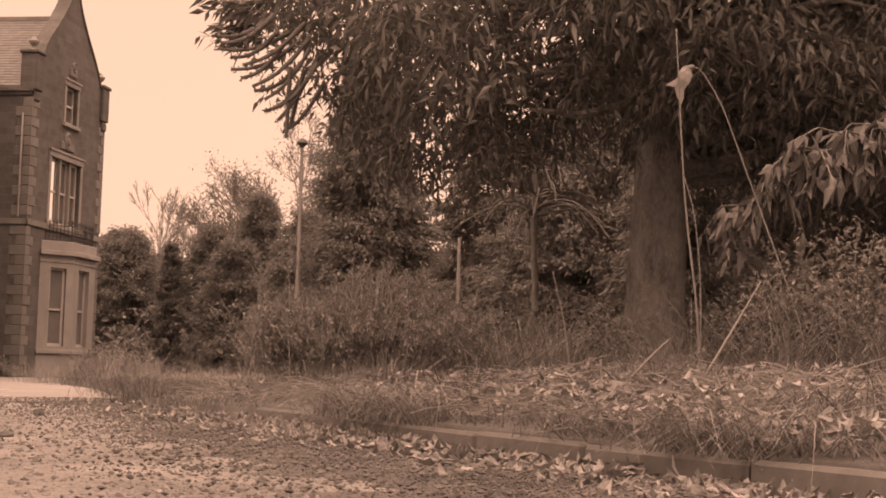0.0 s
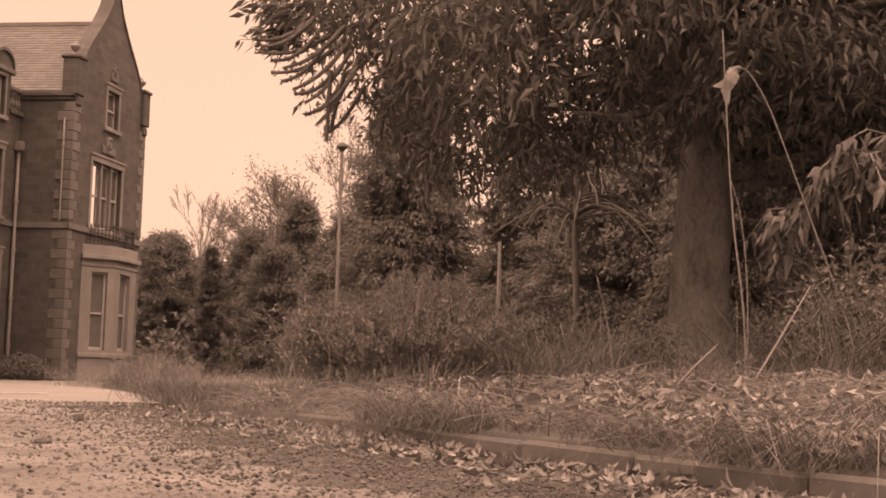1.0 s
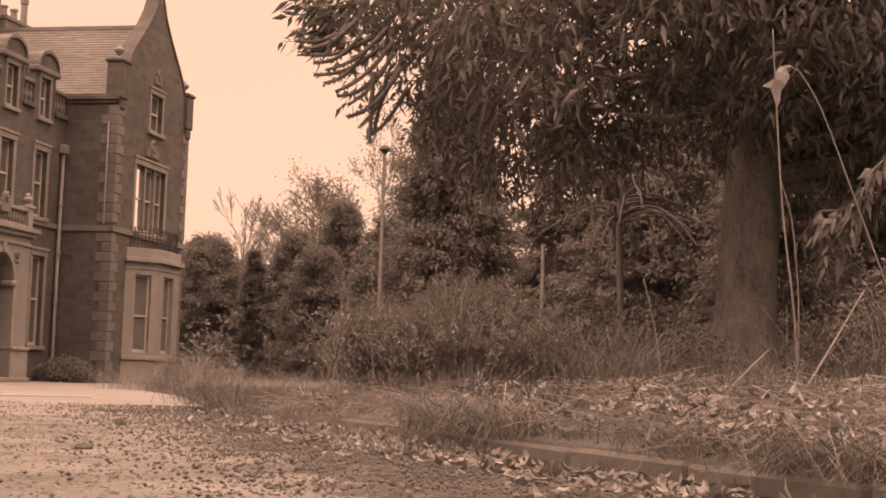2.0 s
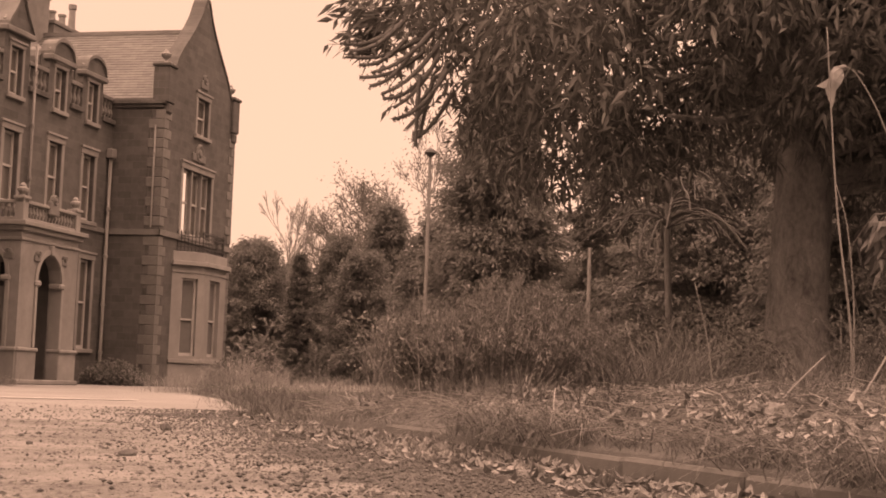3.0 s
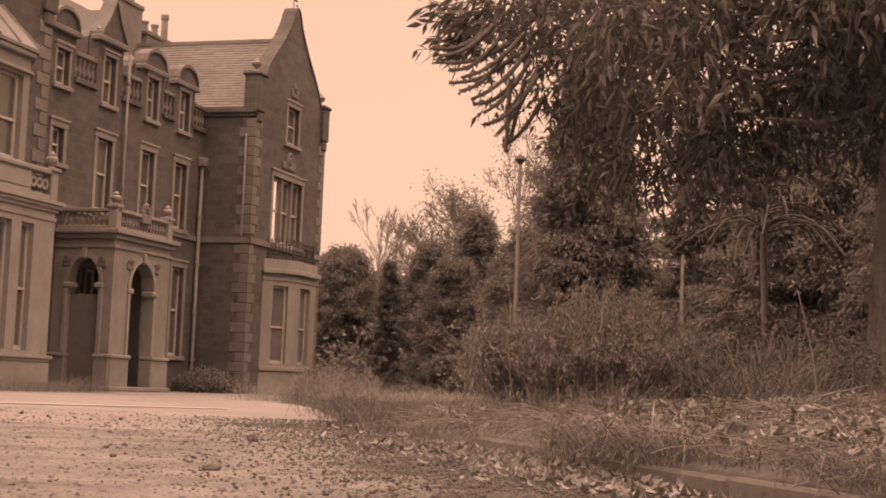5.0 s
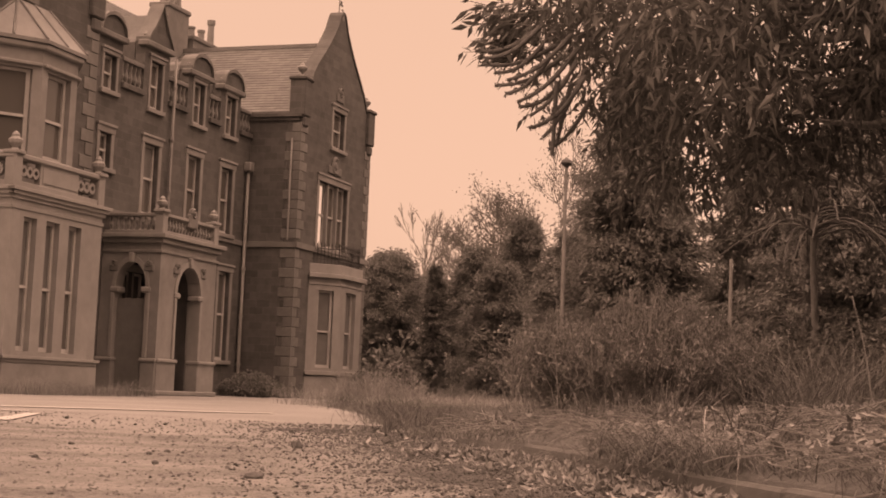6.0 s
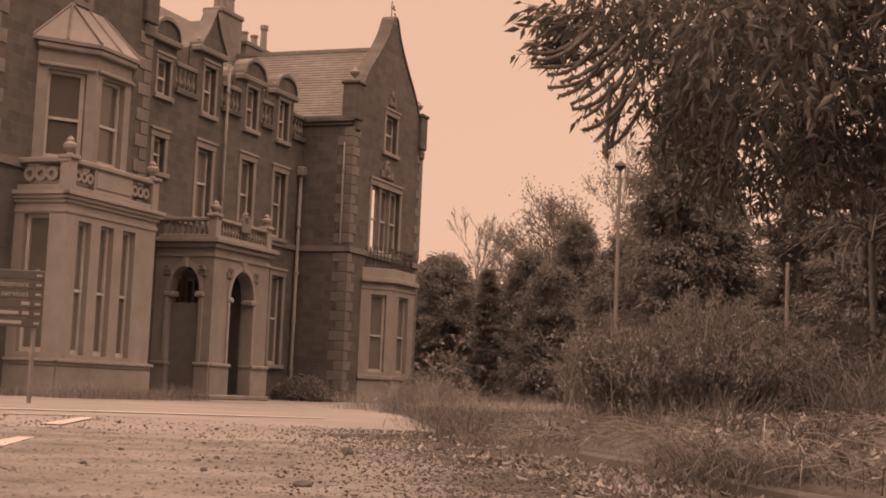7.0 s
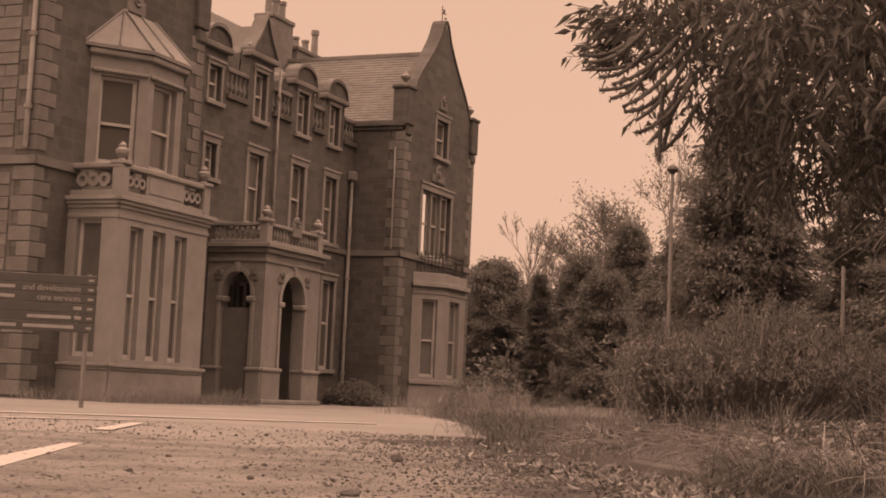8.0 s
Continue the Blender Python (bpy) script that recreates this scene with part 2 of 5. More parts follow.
def blade_data(roots, height, width, lean, rng):
    """Bent blades of grass of three faces each."""
    n = len(roots)
    r = np.asarray(roots, float)
    t = rng.uniform(0, 2 * math.pi, n)
    o = np.stack([np.cos(t), np.sin(t), np.zeros(n)], 1)
    q = rng.uniform(0, 2 * math.pi, n)
    s = np.stack([np.cos(q), np.sin(q), np.zeros(n)], 1) * (width * rng.uniform(0.6, 1.3, n) / 2)[:, None]
    h = (np.asarray(height) * rng.uniform(0.5, 1.25, n))[:, None]
    k = (lean * rng.uniform(0.2, 1.6, n))[:, None]
    up = np.array([0, 0, 1.0])
    m1 = r + up * h * 0.45 + o * h * k * 0.22
    m2 = r + up * h * (0.85 - 0.1 * k) + o * h * k * 0.62
    tip = r + up * h * (1.05 - 0.35 * k) + o * h * k * 1.15
    verts = np.stack([r - s, r + s, m1 - s * 0.8, m1 + s * 0.8, m2 - s * 0.5, m2 + s * 0.5, tip], 1).reshape(-1, 3)
    i = np.arange(n) * 7
    quads = [(a, a + 1, a + 3, a + 2) for a in i] + [(a + 2, a + 3, a + 5, a + 4) for a in i]
    tris = [(a + 4, a + 5, a + 6) for a in i]
    return verts, quads + tris


# ---- ground ----
def kerb_x(y):
    """The kerb's front line."""
    pts = ((-6, 3.1), (2.0, 2.05), (3.4, 1.62), (4.2, 1.32), (5.1, 1.09), (6.0, 0.84), (6.9, 0.64), (7.7, 0.5), (8.7, 0.22), (10.0, -0.14), (11.6, -0.4), (14.0, -0.82), (18.0, -1.3), (23.0, -2.0), (28.0, -3.0), (34.0, -3.6), (60.0, -3.9))
    return float(np.interp(y, [p[0] for p in pts], [p[1] for p in pts]))


def verge_z(x, y):
    """Height of the verge behind the kerb."""
    d = x - kerb_x(y)
    n = noise.noise(Vector((x * 0.9, y * 0.9, 0))) * 0.05 + noise.noise(Vector((x * 3.1, y * 3.1, 4))) * 0.02
    edge = (0.116 if y < 9.5 else max(0.012, 0.116 - (y - 9.5) * 0.03))
    rise = 0.3 * (1 - math.exp(-max(d, 0) / 2.4)) if y < 22 else 0.3 * (1 - math.exp(-max(d, 0) / 2.4)) * max(0.2, 1 - (y - 22) / 12)
    return edge + rise + n * min(1, max(d, 0) / 0.5)


def build_ground():
    bm = bmesh.new()
    bmesh.ops.create_grid(bm, x_segments=8, y_segments=8, size=900)
    tagged(part("ground", bm, M_ASPHALT), "pale worn asphalt forecourt with grit and cracks", "ground", kind="structure")
    ys = [-6 + i * 0.25 for i in range(150)] + [32 + i * 2.0 for i in range(20)]
    ds = [-0.075, -0.058, 0.0, 0.1, 0.2, 0.35, 0.5, 0.7, 0.9, 1.2, 1.5, 1.9, 2.3, 2.8, 3.4, 4.0, 5.0, 6.0, 8, 10, 13, 17, 22, 30, 45]
    verts = [(kerb_x(y) + 0.1 + d, y, verge_z(kerb_x(y) + 0.1 + d, y) if i else -0.03) for y in ys for i, d in enumerate(ds)]
    k = len(ds)
    faces = [(j * k + i, j * k + i + 1, (j + 1) * k + i + 1, (j + 1) * k + i) for j in range(len(ys) - 1) for i in range(k - 1)]
    tagged(raw("verge", verts, faces, M_EARTH, smooth=True), "overgrown earth verge rising behind a kerb", "verge", kind="structure")
    # broken surface of the near asphalt, ending in a ragged edge
    ny, nx = 70, 60
    verts = []
    for j in range(ny + 1):
        for i in range(nx + 1):
            x = -7.0 + 10.3 * i / nx
            far = 10.6 + 1.3 * noise.noise(Vector((x * 0.5, 0, 3))) + 0.7 * noise.noise(Vector((x * 2.2, 0, 9))) - 0.35 * x
            y = -8.0 + (far + 8.0) * (j / ny) ** 0.6
            verts.append((x, y, 0.003 + (0.004 + 0.004 * noise.noise(Vector((x * 5, y * 5, 0)))) * (j < ny)))
    faces = [(j * (nx + 1) + i, j * (nx + 1) + i + 1, (j + 1) * (nx + 1) + i + 1, (j + 1) * (nx + 1) + i) for j in range(ny) for i in range(nx)]
    tagged(raw("broken_surface", verts, faces, M_ROUGH, smooth=True), "rough broken asphalt strewn with grit", "asphalt", kind="structure")
    # gritty soil washed against the kerb, with a ragged outer edge
    ys = [3.0 + i * 0.06 for i in range(200)]
    verts, k = [], 9
    for y in ys:
        w = (1.5 - 0.11 * (y - 3)) * (1 + 0.55 * noise.noise(Vector((0, y * 0.9, 1))) + 0.3 * noise.noise(Vector((0, y * 4.0, 6))))
        w = max(0.18, w) + (1.25 * math.exp(-((y - 13.4) / 0.55) ** 2))
        for i in range(k):
            u = i / (k - 1)
            x = kerb_x(y) + 0.06 - w * u
            verts.append((x, y, 0.009 + 0.01 * (1 - u) ** 0.5 * (1 + noise.noise(Vector((x * 6, y * 6, 0)))) + 0.004 * (1 - u) - 0.008 * (u > 0.99)))
    faces = [(j * k + i, j * k + i + 1, (j + 1) * k + i + 1, (j + 1) * k + i) for j in range(len(ys) - 1) for i in range(k - 1)]
    tagged(raw("soil_strip", verts, faces, M_SOIL, smooth=True), "dark gritty soil washed along the kerb", "soil", kind="structure")


build_ground()


def build_kerb():
    kerb = tagged(new("kerb"), "low weathered concrete kerb beside the verge", "kerb", kind="structure")
    y = -5.3
    while y < 9.0:
        y2 = y + 0.9
        x1, x2 = kerb_x(y), kerb_x(y2)
        d = Vector((x2 - x1, y2 - y, 0))
        bm = bmesh.new()
        box(bm, -0.125, 0.0, 0.006, d.length - 0.006, -0.1, 0.108, 0.014)
        m = Matrix.Translation((x1 + 0.125, y, random.uniform(-0.006, 0.004))) @ Matrix.Rotation(math.atan2(-d.x, d.y), 4, "Z") @ Matrix.Rotation(random.uniform(-0.01, 0.01), 4, "Y")
        part("kerbstone", bm, M_KERB, kerb, m=m)
        y = y2


build_kerb()


# ---- the mansion: local x points out of its front, local y runs along it, away from the forecourt's near side ----
mansion = empty("mansion", pose(-6.758, 46.0, 0, 0, 0, -16), "dark stone Victorian mansion with shaped gables, bays and slate roofs", "mansion")
WALL_T = 0.45


def wall(name, o, s, rz, length, z0, z1, openings=(), material=None, thick=WALL_T, label=""):
    """A wall from (o, s) along its own x, outside face at y = 0, with rectangular openings (x0, x1, z0, z1)."""
    xs = sorted({0, length, *(v for q in openings for v in q[:2])})
    zs = sorted({z0, z1, *(v for q in openings for v in q[2:])})
    bm = bmesh.new()
    for xa, xb in zip(xs, xs[1:]):
        for za, zb in zip(zs, zs[1:]):
            cx, cz = (xa + xb) / 2, (za + zb) / 2
            if not any(q[0] < cx < q[1] and q[2] < cz < q[3] for q in openings):
                slab(bm, xa, xb, 0, thick, za, za, zb, zb)
    bmesh.ops.remove_doubles(bm, verts=bm.verts, dist=0.0005)
    return part(name, bm, material or M_WALL, mansion, label, pose(o, s, 0, 0, 0, rz))


def sash_window(o, s, rz, x0, x1, z0, z1, lights=1, blind=0.0, surround=0.13, rail=0.5, parent=None, sill=True, frame_w=0.075, stone=None, clear=()):
    """A sash window in an opening of a wall laid as wall() lays it: stone margin, sash frame, panes, sill."""
    m = pose(o, s, 0, 0, 0, rz)
    holder = parent or mansion
    bm = bmesh.new()
    w = (x1 - x0) / lights
    for i in range(lights):
        a, b = x0 + i * w, x0 + (i + 1) * w
        y0, y1 = 0.13, 0.2
        box(bm, a + 0.002, a + frame_w, y0, y1, z0 + 0.002, z1 - 0.002)
        box(bm, b - frame_w, b - 0.002, y0, y1, z0 + 0.002, z1 - 0.002)
        box(bm, a + frame_w, b - frame_w, y0 + 0.002, y1, z1 - 0.07, z1 - 0.002)
        box(bm, a + frame_w, b - frame_w, y0 + 0.002, y1, z0 + 0.002, z0 + 0.1)
        zr = z0 + (z1 - z0) * rail
        box(bm, a + frame_w, b - frame_w, y0 - 0.02, y1, zr - 0.03, zr + 0.03)
    frame_ob = part("window", bm, M_SASH, holder, "white painted sash frame", m)
    for i in range(lights):
        a, b = x0 + i * w + frame_w * 0.8, x0 + (i + 1) * w - frame_w * 0.8
        zr = z0 + (z1 - z0) * rail
        for za, zb, covered in ((z0 + 0.06, zr, blind > 0.6), (zr, z1 - 0.05, blind > 0)):
            bm = bmesh.new()
            box(bm, a, b, 0.175, 0.185, za, zb)
            part("pane", bm, M_CLEAR if i in clear else M_BLIND if covered else M_GLASS, frame_ob)
    if surround:
        k = surround
        for a, b in ((x0 - k, x0 - 0.001), (x1 + 0.001, x1 + k)):
            bm = bmesh.new()
            box(bm, a, b, -0.035, 0.1, z0, z1, 0.01)
            part("jamb", bm, stone or M_STONE, frame_ob)
        bm = bmesh.new()
        box(bm, x0 - k - 0.03, x1 + k + 0.03, -0.05, 0.1, z1 + 0.002, z1 + k * 1.3, 0.012)
        box(bm, x0 - k - 0.06, x1 + k + 0.06, -0.09, 0.09, z1 + k * 1.3 - 0.02, z1 + k * 1.3 + 0.06, 0.012)
        part("lintel", bm, stone or M_STONE, frame_ob)
        for i in range(1, lights):
            bm = bmesh.new()
            box(bm, x0 + i * w - 0.05, x0 + i * w + 0.05, 0.0, 0.13, z0, z1, 0.01)
            part("mullion", bm, stone or M_STONE, frame_ob)
    if sill:
        bm = bmesh.new()
        box(bm, x0 - surround - 0.06, x1 + surround + 0.06, -0.1, 0.13, z0 - 0.13, z0 - 0.002, 0.015)
        part("sill", bm, stone or M_STONE, frame_ob)
    return frame_ob


def course(name, o, s, rz, x0, x1, z0, z1, proud, material, steps=2):
    """A moulded band: steps that come forward towards the top."""
    bm = bmesh.new()
    for i in range(steps):
        za, zb = z0 + (z1 - z0) * i / steps, z0 + (z1 - z0) * (i + 1) / steps
        p = proud * (i + 1) / steps
        box(bm, x0 - p, x1 + p, -p, 0.02, za + 0.001, zb, 0.008)
    return part(name, bm, material, mansion, "", pose(o, s, 0, 0, 0, rz))


GABLE = ((0.0, 9.85), (0.35, 9.93), (0.6, 10.15), (0.8, 10.5), (1.15, 10.88), (1.6, 11.3), (1.9, 11.6), (2.1, 11.82), (2.3, 12.05), (2.5, 12.3), (2.64, 12.55), (2.76, 12.8), (2.88, 12.95))


def gable_top(z_from, s0, width, opening, name="gable", scale=1.0, lift=0.0, o=0.0):
    """The shaped head of a gable wall above z_from, in thin upright slices."""
    half = width / 2
    k = half / 3.0

    def top(x):
        e = min(x, width - x)
        return z_from + (float(np.interp(e / k, [p[0] for p in GABLE], [p[1] for p in GABLE])) - 9.0) * scale + lift
    xs = sorted({round(i * width / 60, 4) for i in range(61)} | ({opening[0], opening[1]} if opening else set()))
    bm = bmesh.new()
    for a, b in zip(xs, xs[1:]):
        if opening and opening[0] <= a and b <= opening[1]:
            slab(bm, a, b, 0, 0.4, opening[3], opening[3], top(a), top(b))
        else:
            slab(bm, a, b, 0, 0.4, z_from, z_from, top(a), top(b))
    bmesh.ops.remove_doubles(bm, verts=bm.verts, dist=0.0005)
    g = part(name, bm, M_WALL, mansion, "", pose(o, s0, 0, 0, 0, 90))
    bm = bmesh.new()
    for a, b in zip(xs, xs[1:]):
        slab(bm, a, b, -0.04, 0.44, top(a) + 0.002, top(b) + 0.002, top(a) + 0.1, top(b) + 0.1)
    bmesh.ops.remove_doubles(bm, verts=bm.verts, dist=0.0005)
    part("coping", bm, M_WALL, g)
    return g


def slated(name, s_eave, z_eave, s_ridge, z_ridge, o0, o1, across, parent=None):
    """One roof slope in overlapping courses of slates; across: 's' when it rises along y, 'o' when it rises along x."""
    verts, faces = [], []
    length = math.hypot(s_ridge - s_eave, z_ridge - z_eave)
    rows = int(length / 0.16)
    rng = random.Random(5)
    tilt = 0.02
    for r in range(rows):
        f0, f1 = r / rows, (r + 1.05) / rows
        u = o0 + rng.uniform(-0.2, 0)
        while u < o1:
            w = rng.uniform(0.24, 0.34)
            a, b = max(u, o0), min(u + w - 0.008, o1)
            u += w
            if b - a < 0.03:
                continue
            lift = tilt + rng.uniform(0, 0.008)
            i = len(verts)
            for f, h in ((f0, lift), (f1, 0.004)):
                q, z = s_eave + (s_ridge - s_eave) * f, z_eave + (z_ridge - z_eave) * f + h
                verts += [(a, q, z), (b, q, z)] if across == "s" else [(q, a, z), (q, b, z)]
            q, z = s_eave + (s_ridge - s_eave) * f0, z_eave + (z_ridge - z_eave) * f0
            verts += [(a, q, z), (b, q, z)] if across == "s" else [(q, a, z), (q, b, z)]
            faces += [(i, i + 1, i + 3, i + 2), (i + 4, i + 5, i + 1, i)]
    roof = raw(name, verts, faces, M_SLATE, mansion)
    bm = bmesh.new()
    lo = [(o0, s_eave, z_eave - 0.12), (o1, s_eave, z_eave - 0.12), (o1, s_ridge, z_ridge - 0.12), (o0, s_ridge, z_ridge - 0.12)]
    hi = [(o0, s_eave, z_eave - 0.005), (o1, s_eave, z_eave - 0.005), (o1, s_ridge, z_ridge - 0.005), (o0, s_ridge, z_ridge - 0.005)]
    if across == "o":
        lo, hi = [(p[1], p[0], p[2]) for p in lo], [(p[1], p[0], p[2]) for p in hi]
    v = [bm.verts.new(p) for p in lo + hi]
    for f in ((3, 2, 1, 0), (4, 5, 6, 7), (0, 1, 5, 4), (1, 2, 6, 5), (2, 3, 7, 6), (3, 0, 4, 7)):
        bm.faces.new([v[i] for i in f])
    bmesh.ops.recalc_face_normals(bm, faces=bm.faces)
    part("roof_deck", bm, M_SLATE, roof)
    return roof


def urn(o, s, z, k=1.0, name="urn"):
    bm = bmesh.new()
    turned(bm, [(0.1 * k, z), (0.1 * k, z + 0.06 * k), (0.05 * k, z + 0.1 * k), (0.06 * k, z + 0.16 * k), (0.17 * k, z + 0.28 * k), (0.19 * k, z + 0.36 * k), (0.1 * k, z + 0.42 * k), (0.06 * k, z + 0.5 * k), (0.01, z + 0.54 * k)], o, s)
    return part(name, bm, M_STONE, mansion)


def wing(s0, front_open, top_open, far_open=()):
    """A gabled wing whose front wall lies at x = 0 and begins at y = s0; 6 m wide, running back."""
    wall("wall", 0, s0, 90, 6.0, 0, 9.0, front_open, label="front wall of dark coursed stone")
    gable_top(9.0, s0, 6.0, top_open)
    wall("wall", -9.0, s0, 0, 8.54, 0, 9.0, label="side wall of dark coursed stone")
    wall("wall", -0.46, s0 + 6.0, 180, 8.54, 0, 9.0, far_open)
    wall("wall", -9.0, s0 + 6.0, 270, 6.0, 0, 9.0)
    slated("roof", s0 - 0.12, 9.05, s0 + 3.0, 11.95, -9.0, -0.4, "s")
    slated("roof", s0 + 6.12, 9.05, s0 + 3.0, 11.95, -9.0, -0.4, "s")
    bm = bmesh.new()
    slab(bm, -9.0, -0.4, s0 + 2.9, s0 + 3.1, 11.89, 11.89, 12.01, 12.01)
    part("ridge", bm, M_LEAD, mansion)
    course("eaves_cornice", -9.0, s0, 0, 0, 8.9, 8.78, 9.0, 0.14, M_WALL, 2)
    course("string_course", 0, s0, 90, 0, 6.0, 4.72, 4.9, 0.07, M_QUOIN, 1)
    course("string_course", -9.0, s0, 0, 0, 9.0, 4.72, 4.9, 0.07, M_QUOIN, 1)
    for y in (0.2, 5.8):
        bm = bmesh.new()
        box(bm, -0.42, 0.12, s0 + y - 0.28, s0 + y + 0.28, 8.95, 10.1, 0.03)
        box(bm, -0.47, 0.17, s0 + y - 0.33, s0 + y + 0.33, 10.102, 10.22, 0.03)
        box(bm, -0.4, 0.1, s0 + y - 0.2, s0 + y + 0.2, 8.6, 8.948, 0.06)
        part("corner_turret", bm, M_WALL, mansion)
        urn(-0.15, s0 + y, 10.22, 0.9)
    bm = bmesh.new()
    box(bm, -0.36, 0.02, s0 + 2.89, s0 + 3.11, 12.7, 13.06, 0.05)
    turned(bm, [(0.02, 13.0), (0.018, 13.6)], -0.17, s0 + 3.0, 6)
    box(bm, -0.19, -0.15, s0 + 3.0, s0 + 3.3, 13.35, 13.39)
    box(bm, -0.19, -0.15, s0 + 3.12, s0 + 3.2, 13.39, 13.5)
    box(bm, -0.19, -0.15, s0 + 3.22, s0 + 3.36, 13.2, 13.24)
    part("gable_finial", bm, M_QUOIN, mansion)


wing(0.0, [(1.62, 4.05, 4.95, 7.1), (2.55, 3.5, 8.36, 9.0)], (2.55, 3.5, 8.36, 9.6), [(0.6, 1.45, 5.0, 8.0)])
wing(-18.0, [], None)


# ---- openings and details of the mansion ----
sash_window(0, 0, 90, 1.62, 4.05, 4.95, 7.1, lights=3, surround=0.16, clear=(0,))
sash_window(0, 0, 90, 2.55, 3.5, 8.36, 9.6, surround=0.14)


def carved_panel(o, s, rz, x, z, w, h):
    """A carved cartouche over a window."""
    bm = bmesh.new()
    box(bm, x - w / 2, x + w / 2, -0.06, 0.05, z, z + h * 0.55, 0.03)
    rings_y = []
    for r, y in ((w * 0.3, 0.04), (w * 0.3, -0.06), (w * 0.24, -0.1), (w * 0.14, -0.06), (w * 0.08, -0.11)):
        rings_y.append([bm.verts.new((x + r * math.cos(2 * math.pi * i / 12), y, z + h * 0.6 + r * math.sin(2 * math.pi * i / 12))) for i in range(12)])
    for p, q in zip(rings_y, rings_y[1:]):
        for i in range(12):
            bm.faces.new((p[i], p[(i + 1) % 12], q[(i + 1) % 12], q[i]))
    bm.faces.new(rings_y[-1])
    return part("carving", bm, M_QUOIN, mansion, "", pose(o, s, 0, 0, 0, rz))


carved_panel(0, 0, 90, 2.83, 7.45, 1.1, 0.5)
carved_panel(0, 0, 90, 3.02, 9.95, 0.6, 0.55)
carved_panel(0, -18, 90, 3.1, 8.6, 0.7, 0.6)

# main front, set back between the wings
F = -1.74
FRONT = [(3.1, 3.65, 5.93, 6.85), (5.4, 6.2, 4.95, 6.95), (7.94, 8.7, 4.95, 7.03), (10.07, 10.83, 4.98, 7.0), (10.26, 11.02, 1.08, 3.8), (4.6, 5.9, 0.15, 3.3)]
DORMERS = [(3.08, 3.7, 8.0, 8.95), (5.52, 6.15, 7.95, 9.29), (8.07, 8.71, 8.0, 9.23), (10.17, 10.79, 8.03, 9.25)]
wall("wall", F, -12.0, 90, 12.0, 0, 7.9, FRONT, label="main front wall of dark coursed stone")
for i, q in enumerate(FRONT[:5]):
    sash_window(F, -12, 90, *q, rail=0.52, surround=0.15, blind=(0, 0.3, 0, 0, 0)[i])
sash_window(F, -12, 90, *FRONT[5], lights=2, surround=0.12, sill=False, rail=0.45)
course("string_course", F, -12, 90, 0.1, 11.9, 4.72, 4.88, 0.06, M_QUOIN, 1)
xs_d = [0.0, 2.75, 4.0, 5.15, 6.55, 7.7, 9.05, 9.8, 11.15, 12.0]
for i, q in enumerate(DORMERS):
    a, b = xs_d[2 * i + 1], xs_d[2 * i + 2]
    top = 9.5 if i != 1 else 9.75
    wall("dormer", F, -12 + a, 90, b - a, 7.9, top, [(q[0] - a, q[1] - a, q[2], q[3])], thick=0.3)
    sash_window(F, -12, 90, *q, surround=0.1)
    bm = bmesh.new()
    mid, half = (a + b) / 2, (b - a) / 2
    steps = 16
    rise = 0.46 if i != 1 else 1.1

    def head(x, half=half, rise=rise, tall=(i == 1)):
        u = max(0.0, 1 - abs(x) / half)
        return rise * (math.sqrt(max(0, 1 - (1 - u) ** 2)) if not tall else (0.25 * math.sqrt(u) + 0.75 * u ** 1.6))
    for k in range(steps):
        x0, x1 = -half + 2 * half * k / steps, -half + 2 * half * (k + 1) / steps
        slab(bm, mid + x0, mid + x1, -0.06, 0.3, top, top, top + 0.05 + head(x0), top + 0.05 + head(x1))
    bmesh.ops.remove_doubles(bm, verts=bm.verts, dist=0.0005)
    part("pediment", bm, M_WALL, mansion, "", pose(F, -12, 0, 0, 0, 90))
    bm = bmesh.new()
    for k in range(steps):
        x0, x1 = -half + 2 * half * k / steps, -half + 2 * half * (k + 1) / steps
        slab(bm, mid + x0, mid + x1, -0.13, 0.32, top + 0.052 + head(x0), top + 0.052 + head(x1), top + 0.15 + head(x0), top + 0.15 + head(x1))
    bmesh.ops.remove_doubles(bm, verts=bm.verts, dist=0.0005)
    part("coping", bm, M_QUOIN, mansion, "", pose(F, -12, 0, 0, 0, 90))
    bm = bmesh.new()
    box(bm, mid - half - 0.09, mid + half + 0.09, -0.14, 0.2, top - 0.12, top + 0.048, 0.03)
    part("cornice", bm, M_QUOIN, mansion, "", pose(F, -12, 0, 0, 0, 90))
    bm = bmesh.new()
    for k in range(steps):
        x0, x1 = -half + 2 * half * k / steps, -half + 2 * half * (k + 1) / steps
        slab(bm, mid + x0, mid + x1, 0.33, 1.9, 8.0, 8.0, top + head(x0) * 0.85, top + head(x1) * 0.85)
    bmesh.ops.remove_doubles(bm, verts=bm.verts, dist=0.0005)
    part("dormer_roof", bm, M_SLATE, mansion, "", pose(F, -12, 0, 0, 0, 90))
    for x in (a + 0.1, b - 0.1):
        urn(F - 0.05, -12 + x, top + 0.05, 0.5, "ball_finial")
